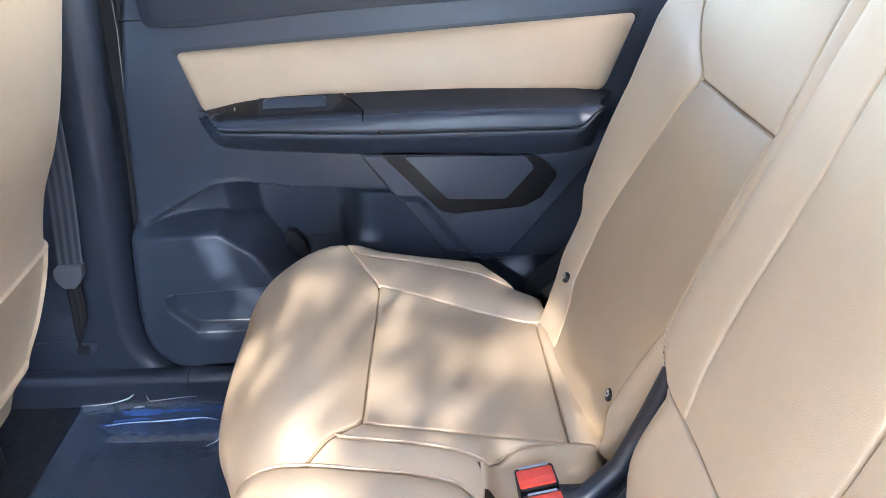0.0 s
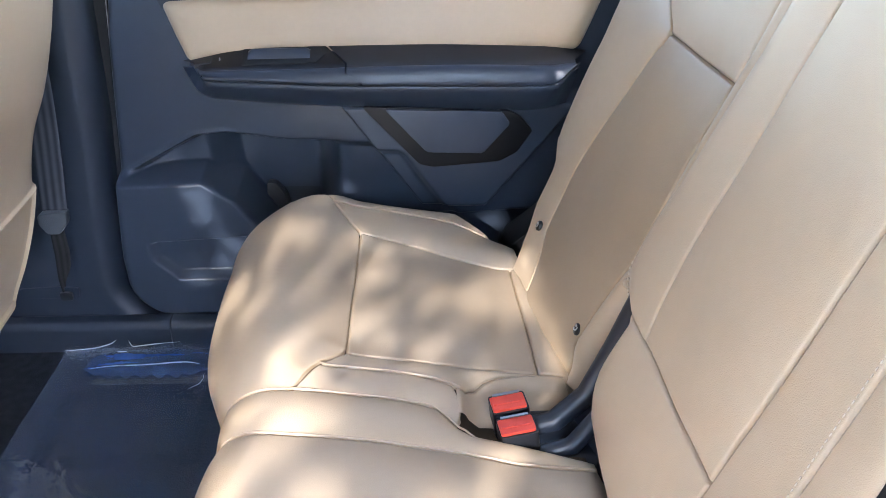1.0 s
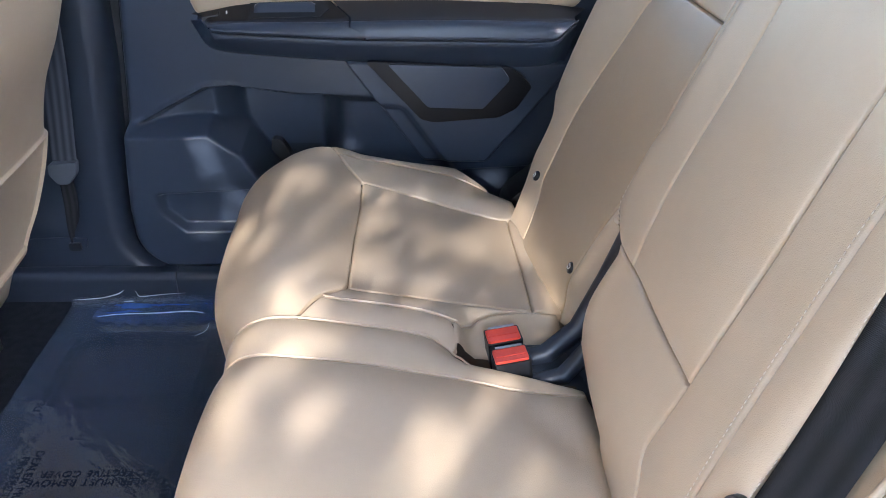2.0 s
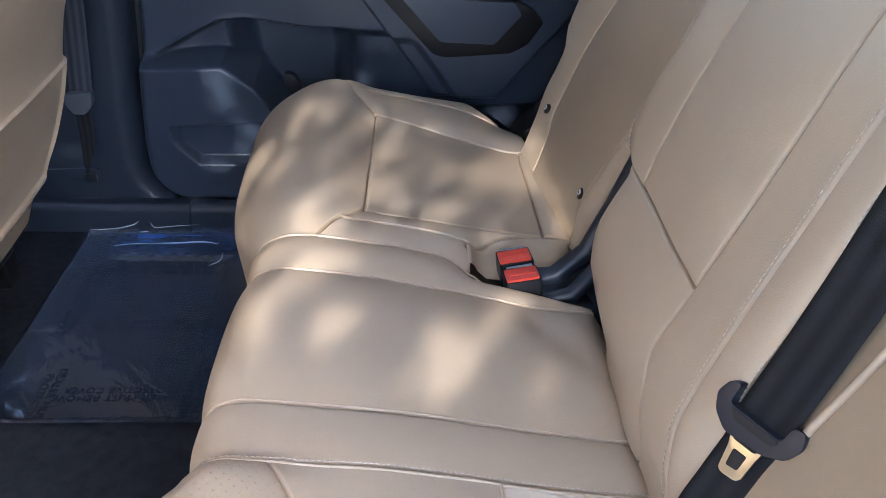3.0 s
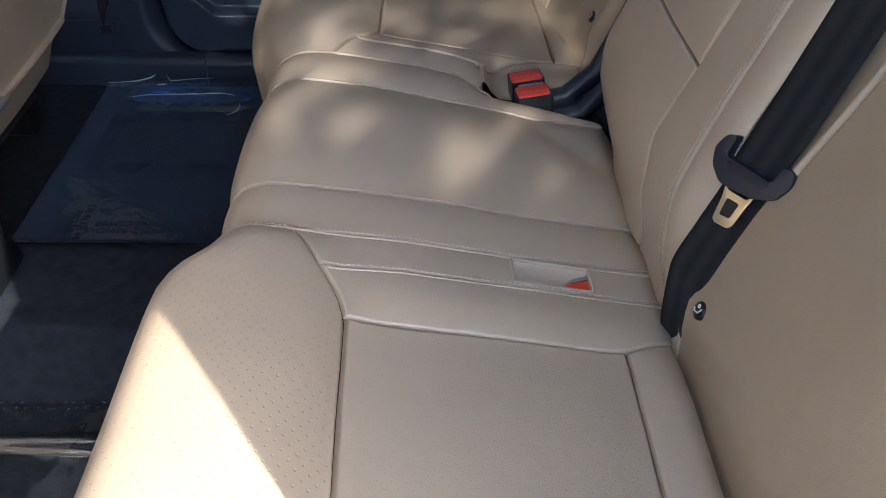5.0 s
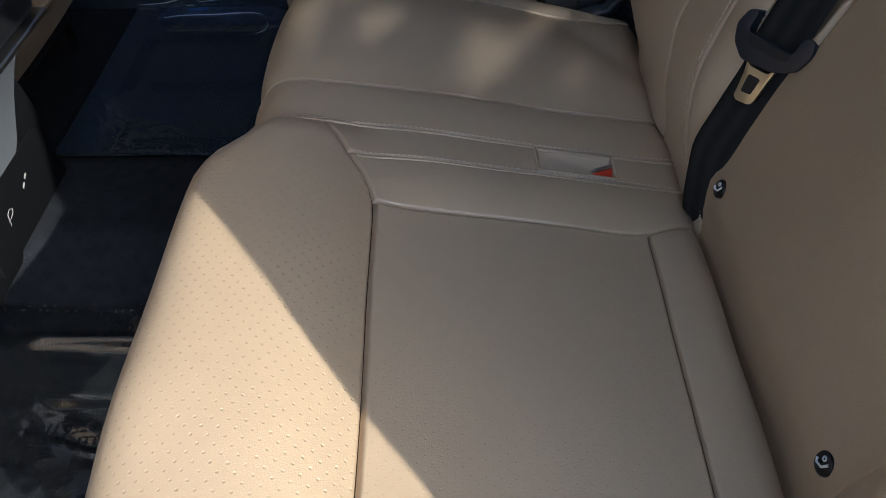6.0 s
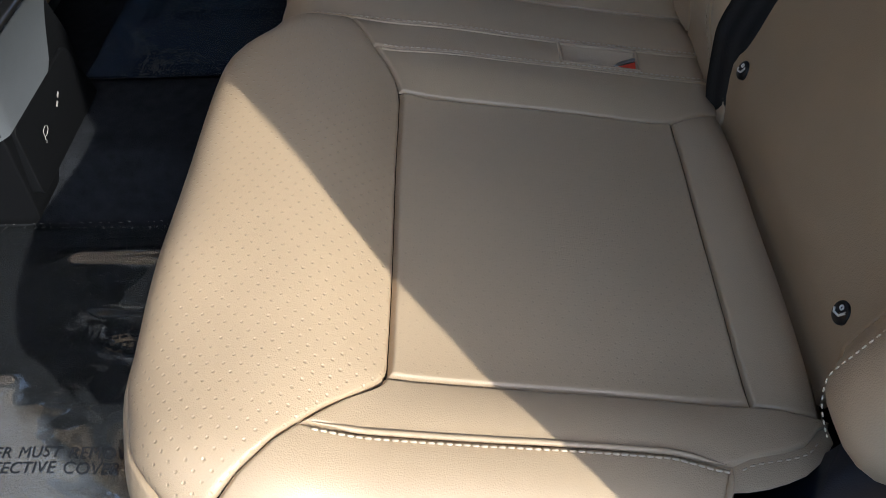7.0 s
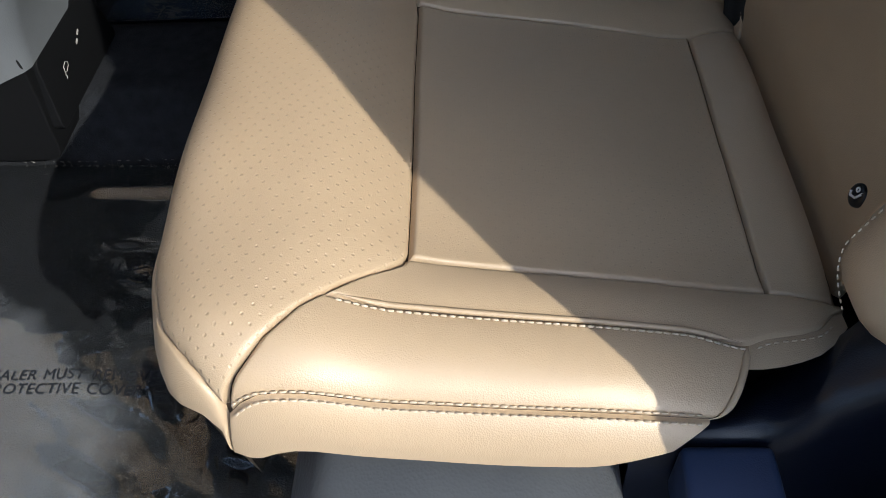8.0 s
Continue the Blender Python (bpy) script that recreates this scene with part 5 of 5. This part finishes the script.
def buckle(c, turn, tip, label):
    ob = thing("belt_buckle", label, "belt buckle", "belt buckles")
    m = Matrix.Translation(c) @ Euler((radians(tip[0]), radians(tip[1]), radians(turn))).to_matrix().to_4x4()

    def piece(name, outline, lo, hi, mat, lab="", bevel=0.002, under=None):
        o = solid(name, outline, "z", lo, hi, mat, under or ob, lab, bevel)
        o.data.transform(m)
        return o
    housing = piece("housing", corners([(-0.0205, -0.0175), (0.0225, -0.0175), (0.0225, 0.0175), (-0.0205, 0.0175)], 0.004), -0.036, 0.0, M_BLACK, "black plastic housing", 0.003)
    button = piece("release_button", corners([(-0.0195, -0.0150), (0.020, -0.0150), (0.020, 0.0105), (-0.0195, 0.0105)], 0.003), -0.010, 0.0035, M_RED, "red release button", 0.002)
    piece("button_ridge", corners([(-0.017, -0.006), (0.018, -0.006), (0.018, -0.003), (-0.017, -0.003)], 0.001), 0.002, 0.0045, M_RED, "", 0.0008, button)
    piece("tongue_slot", corners([(-0.015, 0.0115), (0.017, 0.0115), (0.017, 0.0150), (-0.015, 0.0150)], 0.001), -0.004, 0.0040, M_STEEL, "worn metal slot rim", 0.0005, housing)
    return ob


buckle((0.132, 0.642, 0.396), 6, (-4, -7), "red-buttoned black seat belt buckle standing between the cushions")
buckle((0.137, 0.603, 0.396), 6, (-4, -7), "red-buttoned black seat belt buckle standing between the cushions")
buckle((0.150, 0.265, 0.3725), 5, (14, -13), "red-buttoned black seat belt buckle tucked in the cushion pocket")

S = along(0.122, TOP)
tube("piping", lifted(back, S, 0.1945 - 0.004 * sm(0.1, 0.3, S), np.full(S.shape, 0.0015)), 0.0030, M_LEATHER, near_backrest, "tan leather piping", 8)

# hinge cover between the two backrests
hinge = thing("hinge_cover", "black plastic hinge cover between the two backrests", "hinge cover")
U, V = np.meshgrid(np.linspace(-0.085, 0.132, 30), np.linspace(0, 1, 16), indexing="ij")
lo_q, hi_q = 0.560 + 0 * U, FAR_TURN(U) - 0.012
QQ = lo_q + (hi_q - lo_q) * V
OUTS = -0.050 + 0.020 * np.sin(V * math.pi) ** 0.7 + 0.006 * np.exp(-((V - 0.62) / 0.10) ** 2) + 0.012 * sm(0.0, -0.08, U)
P = FOOT + U[..., None] * UPV + OUTS[..., None] * OUTV
P[..., 1] = QQ
put("hinge_shroud", grid_mesh("hinge_shroud", P), M_HINGE, hinge, "ribbed black plastic hinge shroud")
tube("hinge_arm", [(0.148, 0.628, 0.368), (0.185, 0.634, 0.372), (0.225, 0.646, 0.402), (0.252, 0.648, 0.470), (0.272, 0.646, 0.535)], 0.013, M_HINGE, hinge, n=12)
tube("hinge_arm", [(0.150, 0.588, 0.362), (0.20, 0.594, 0.372), (0.240, 0.610, 0.412), (0.268, 0.622, 0.490)], 0.011, M_HINGE, hinge, n=12)
box("hinge_foot", (0.14, 0.575, 0.30), (0.30, 0.665, 0.368), M_HINGE, hinge, bevel=0.012)
put("edge_lip", grid_mesh("edge_lip", ring([on_back(h, q, o) for h, q, o in ((0.103, 0.680, -0.010), (0.109, 0.671, -0.004), (0.116, 0.660, -0.002), (0.123, 0.647, -0.004), (0.126, 0.640, -0.012))], 0.0062, 10, taper=[0.4, 1, 1.05, 0.9, 0.4]), close_v=True), M_LEATHER, far_back)


def marker(q, h, out=0.0, lab="round black child seat anchor button with white symbol"):
    """A round child-seat anchor button sewn into the foot of the backrest."""
    ob = thing("anchor_button", lab, "button", "anchor buttons")
    c = on_back(h, q, out)
    a, b, nrm = np.array((0, 1.0, 0)), UPV, OUTV

    def disc(name, rad, lo, hi, mat):
        w = np.linspace(0, 2 * math.pi, 28, endpoint=False)
        rows = [[c + nrm * o + (a * math.cos(t) + b * math.sin(t)) * r2 for t in w] for o, r2 in ((lo, rad), (hi - 0.001, rad), (hi, rad - 0.001), (hi, 0.0003))]
        return put(name, grid_mesh(name, np.array(rows), close_v=True), mat, ob)
    face = disc("button_face", 0.0078, -0.004, 0.0022, M_GLOSS)
    tube("seat_symbol", [c + nrm * 0.0028 + a * p + b * q2 for p, q2 in ((-0.004, 0.0045), (-0.002, -0.001), (0.003, -0.003), (0.005, -0.001))], 0.0009, M_WHITE, face, n=5)
    w = np.linspace(0, 2 * math.pi, 10, endpoint=False)
    tube("seat_symbol", [c + nrm * 0.0028 + a * (0.001 + 0.0014 * math.cos(t)) + b * (0.0035 + 0.0014 * math.sin(t)) for t in w], 0.0006, M_WHITE, face, n=5, closed=True)
    return ob


for q, h in ((-0.068, 0.0), (0.179, 0.0), (0.716, 0.008), (0.985, 0.008)):
    marker(q, h, 0.007 if q > 0.9 else 0.001 if q > 0.5 else -0.001)

# ---------------------------------------------------------------- protective film on the floor
M_FILM = bpy.data.materials.new("clear_film")
M_FILM.use_nodes = True
fn_ = M_FILM.node_tree.nodes
fn_.remove(fn_["Principled BSDF"])
thru = node(M_FILM, "ShaderNodeBsdfTransparent", Color=(0.93, 0.95, 0.97, 1))
gloss = node(M_FILM, "ShaderNodeBsdfGlossy", Roughness=0.035)
milk = node(M_FILM, "ShaderNodeBsdfDiffuse", Color=(0.28, 0.39, 0.62, 1))
fres = node(M_FILM, "ShaderNodeFresnel", IOR=2.0)
m1, m2 = node(M_FILM, "ShaderNodeMixShader"), node(M_FILM, "ShaderNodeMixShader")
m1.inputs[0].default_value = 0.16
wire(M_FILM, thru.outputs[0], m1.inputs[1]), wire(M_FILM, milk.outputs[0], m1.inputs[2])
wire(M_FILM, fres.outputs[0], m2.inputs[0]), wire(M_FILM, m1.outputs[0], m2.inputs[1]), wire(M_FILM, gloss.outputs[0], m2.inputs[2])
wire(M_FILM, m2.outputs[0], fn_["Material Output"].inputs["Surface"])
crease = node(M_FILM, "ShaderNodeTexNoise", Scale=9.0, Detail=4.0, Distortion=1.6)
wire(M_FILM, coords(M_FILM), crease.inputs["Vector"])
dent = node(M_FILM, "ShaderNodeBump", Strength=0.30, Distance=0.02)
wire(M_FILM, crease.outputs["Fac"], dent.inputs["Height"])
for k in (gloss, fres):
    wire(M_FILM, dent.outputs[0], k.inputs["Normal"])


# sky reflection put into the colour of a half-clear blue patch
M_SKY_REFLECTION = material("painted_sky_reflection", (0.07, 0.14, 0.33), 0.16, 0, 0.6)
mottle(M_SKY_REFLECTION, (0.07, 0.14, 0.33), 0.5, 14.0)
layers = node(M_SKY_REFLECTION, "ShaderNodeTexNoise", Scale=11.0, Detail=2.0, Distortion=0.6)
patchy = node(M_SKY_REFLECTION, "ShaderNodeMapRange")
patchy.inputs["From Min"].default_value, patchy.inputs["From Max"].default_value = 0.38, 0.66
patchy.inputs["To Min"].default_value, patchy.inputs["To Max"].default_value = 0.40, 0.75
stretch = node(M_SKY_REFLECTION, "ShaderNodeMapping", Scale=(0.35, 2.2, 2.2))
wire(M_SKY_REFLECTION, coords(M_SKY_REFLECTION), stretch.inputs["Vector"]), wire(M_SKY_REFLECTION, stretch.outputs[0], layers.inputs["Vector"]), wire(M_SKY_REFLECTION, layers.outputs["Fac"], patchy.inputs["Value"])
wire(M_SKY_REFLECTION, patchy.outputs[0], M_SKY_REFLECTION.node_tree.nodes["Principled BSDF"].inputs["Alpha"])
relief(M_SKY_REFLECTION, layers.outputs["Fac"], 0.5, 0.01)


def film_z(a, b, lift, crumple):
    """Height of the film's surface."""
    n = noise.noise(Vector((a * 7, b * 12, 3.1))) + 0.6 * abs(noise.noise(Vector((a * 18 + b * 9, b * 16 - a * 8, 1.1))))
    return float(floor_z(a, b)) + 0.008 + crumple * n + float(lift(a, b))


M_SUNLIT_DUST = M_FILM.copy()
M_SUNLIT_DUST.name = "sunlit_dusty_film"
sun_patch_mix = [k for k in M_SUNLIT_DUST.node_tree.nodes if k.bl_idname == "ShaderNodeMixShader" and not k.inputs[0].is_linked][0]
for k in M_SUNLIT_DUST.node_tree.nodes:
    if k.bl_idname == "ShaderNodeBsdfDiffuse":
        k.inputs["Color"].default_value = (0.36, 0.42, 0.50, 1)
    if k.bl_idname == "ShaderNodeBump":
        k.inputs["Strength"].default_value = 0.24
    if k.bl_idname == "ShaderNodeTexNoise":
        k.inputs["Scale"].default_value, k.inputs["Detail"].default_value = 6.0, 2.0
# sun patch painted as paler dusty film, cut off at the seat's shadow edge
patch_xyz = node(M_SUNLIT_DUST, "ShaderNodeSeparateXYZ")
wire(M_SUNLIT_DUST, coords(M_SUNLIT_DUST), patch_xyz.inputs[0])
patch_noise = node(M_SUNLIT_DUST, "ShaderNodeTexNoise", Scale=22.0, Detail=5.0)
wire(M_SUNLIT_DUST, coords(M_SUNLIT_DUST), patch_noise.inputs["Vector"])
patch_y = node(M_SUNLIT_DUST, "ShaderNodeMath")
patch_y.operation, patch_y.inputs[1].default_value = "MAXIMUM", -0.02
patch_edge = node(M_SUNLIT_DUST, "ShaderNodeMath")
patch_edge.operation, patch_edge.inputs[1].default_value = "MULTIPLY_ADD", 1.25
uneven = node(M_SUNLIT_DUST, "ShaderNodeMath")
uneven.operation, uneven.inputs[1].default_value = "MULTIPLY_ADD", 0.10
wire(M_SUNLIT_DUST, patch_xyz.outputs[1], patch_y.inputs[0]), wire(M_SUNLIT_DUST, patch_y.outputs[0], patch_edge.inputs[0]), wire(M_SUNLIT_DUST, patch_xyz.outputs[0], patch_edge.inputs[2])
wire(M_SUNLIT_DUST, patch_noise.outputs["Fac"], uneven.inputs[0]), wire(M_SUNLIT_DUST, patch_edge.outputs[0], uneven.inputs[2])
sun_patch = node(M_SUNLIT_DUST, "ShaderNodeMapRange")
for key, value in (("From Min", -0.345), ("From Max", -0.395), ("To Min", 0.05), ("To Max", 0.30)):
    sun_patch.inputs[key].default_value = value
wire(M_SUNLIT_DUST, uneven.outputs[0], sun_patch.inputs["Value"]), wire(M_SUNLIT_DUST, sun_patch.outputs[0], sun_patch_mix.inputs[0])


def film(name, x0, x1, y0, y1, label, lift, crumple, mat):
    """Printed film lying on the carpet; lift(x, y) raises its folds."""
    ob = thing(name, label, "floor film", "protective floor films")
    xs, ys = np.linspace(x0, x1, 110), np.linspace(y0, y1, 150)
    GX, GY = np.meshgrid(xs, ys, indexing="ij")
    Z = np.array([[film_z(a, b, lift, crumple) for b in ys] for a in xs])
    ragged = np.array([0.004 * noise.noise(Vector((a * 40, 0.3, 0.7))) for a in xs])[:, None]
    if y1 > 1:                                             # blue patch painted as the sky's reflection on the fold by the sill
        U, V = np.meshgrid(np.linspace(-1, 1, 60), np.linspace(-1, 1, 30), indexing="ij")
        round_u, round_v = U * np.sqrt(1 - 0.42 * V ** 4), V * np.sqrt(1 - 0.42 * U ** 6)
        FX, FY = -0.470 + 0.125 * round_u, 1.153 + 0.040 * round_v + 0.003 * np.sin(26 * round_u)
        F = np.stack([FX, FY, np.array([[film_z(a, b, lift, crumple) + 0.0070 for a, b in zip(ra, rb)] for ra, rb in zip(FX, FY)])], -1)
        put("sky_reflection_patch", grid_mesh("sky_reflection_patch", F), M_SKY_REFLECTION, ob, "blue sky reflection painted over the film fold")
    put("film_sheet", grid_mesh("film_sheet", np.stack([GX, GY + ragged * (GY > y1 - 0.02), Z], -1)), mat, ob, "clear wrinkled plastic film")
    return ob


def words(text, x, y, size, turn, parent, lift, crumple):
    cu = bpy.data.curves.new("print", "FONT")
    cu.body, cu.size, cu.align_x, cu.align_y = text, size, "CENTER", "CENTER"
    cu.space_line, cu.space_word, cu.space_character = 0.95, 1.3, 1.05
    tmp = bpy.data.objects.new("print", cu)
    scene.collection.objects.link(tmp)
    bpy.context.view_layer.update()
    me = bpy.data.meshes.new_from_object(tmp.evaluated_get(bpy.context.evaluated_depsgraph_get()))
    bpy.data.objects.remove(tmp)
    me.transform(Matrix.Translation((x, y, 0)) @ Matrix.Rotation(radians(turn), 4, "Z"))
    for v in me.vertices:
        v.co.z += film_z(v.co.x, v.co.y, lift, crumple) + 0.0008
    return put("print", me, M_PRINT, parent, "black printed words")


NOTE = "DEALER MUST REMOVE\nPROTECTIVE COVER"
def fold_far(x, y):
    puff = np.clip(1 - ((x + 0.470) / 0.130) ** 4 - ((y - 1.153) / 0.044) ** 4, 0, 1)
    return 0.012 * puff ** 0.5 + 0.010 * sm(1.195, 1.221, y)


def facets(a, b, cell, seed):
    """Piecewise flat crumpling: random heights over a skewed grid, joined by triangles."""
    u, v = (a + 0.35 * b) / cell, (b - 0.22 * a) / cell
    i, j = math.floor(u), math.floor(v)
    level = lambda m, n: noise.cell(Vector((m + 0.5 + seed, n + 0.5, seed * 1.7)))
    f, g = u - i, v - j
    if f + g < 1:
        return level(i, j) + (level(i + 1, j) - level(i, j)) * f + (level(i, j + 1) - level(i, j)) * g
    return level(i + 1, j + 1) + (level(i, j + 1) - level(i + 1, j + 1)) * (1 - f) + (level(i + 1, j) - level(i + 1, j + 1)) * (1 - g)


def fold_near(x, y):
    crumpled = float(sm(-0.53, -0.44, x) * sm(0.11, 0.06, y))
    small = float(sm(-0.52, -0.48, x) * sm(0.24, 0.215, y) * sm(0.15, 0.18, y))
    long_fold = 0.013 * math.exp(-((y - 0.319 + 0.03 * (x + 0.5)) / 0.009) ** 2) * float(sm(-0.565, -0.52, x))
    return long_fold + 0.007 * crumpled * facets(x, y, 0.052, 3) + 0.0025 * crumpled * facets(x, y, 0.023, 8) + 0.006 * small * facets(x, y, 0.026, 5)


film_far = film("floor_film", -0.658, -0.262, 0.600, 1.221, "clear printed plastic film over the carpet by the closed door", fold_far, 0.0016, M_FILM)
film_near = film("floor_film", -0.72, -0.150, -0.228, 0.377, "clear crumpled printed plastic film over the carpet by the open door", fold_near, 0.0025, M_SUNLIT_DUST)
for x, y, turn in ((-0.457, 0.908, 0), (-0.470, 1.079, 180), (-0.592, 0.990, 90), (-0.342, 0.988, 90), (-0.450, 0.741, 180), (-0.566, 0.697, -90), (-0.333, 0.715, 90)):
    words(NOTE, x, y, 0.0185, turn, film_far, fold_far, 0.0016)
for x, y, turn in ((-0.478, 0.024, 0), (-0.480, 0.184, 180), (-0.600, 0.100, 90), (-0.35, 0.13, 90), (-0.520, 0.352, 180)):
    words(NOTE, x, y, 0.0185, turn, film_near, fold_near, 0.0025)
# white tubes painted in for the glints along the film's creases
EDGES = (((-0.654, 1.204), (-0.598, 1.208), (-0.566, 1.217), (-0.561, 1.227)), ((-0.537, 1.223), (-0.522, 1.209), (-0.479, 1.213), (-0.434, 1.216)),
         ((-0.583, 1.137), (-0.487, 1.141), (-0.407, 1.147), (-0.379, 1.142)), ((-0.387, 1.083), (-0.370, 1.099), (-0.366, 1.119)), ((-0.550, 1.192), (-0.538, 1.190), (-0.530, 1.199)))
for points, size in zip(EDGES, (0.0011, 0.0008, 0.0012, 0.0007, 0.0010)):
    k = np.linspace(0, 1, len(points))
    fx, fy = curve(*zip(k, [p[0] for p in points])), curve(*zip(k, [p[1] for p in points]))
    T = np.linspace(0, 1, 40)
    pts = [(float(fx(t)), float(fy(t)), film_z(float(fx(t)), min(float(fy(t)), 1.22), fold_far, 0.0016) + 0.0080) for t in T]
    put("film_glint", grid_mesh("film_glint", ring(pts, size, 6, taper=list(0.15 + 0.85 * np.sin(np.linspace(0.1, 3.04, 40)))), close_v=True), M_WHITE, film_far, "white tube drawn as a glint on a film crease")
ticks = []
for k in range(36):
    x = -0.66 + k * 0.0125 + rnd.uniform(-0.003, 0.003)
    ticks += [(x, 0.3775, 0.068 + rnd.uniform(0, 0.004)), (x + rnd.uniform(0.002, 0.007), 0.3775, 0.068), (x + 0.004, 0.380, 0.0650)]
put("torn_edge", mesh_of("torn_edge", ticks, [(i, i + 1, i + 2) for i in range(0, len(ticks), 3)], smooth=False), M_WHITE, film_near, "pale torn film edge")
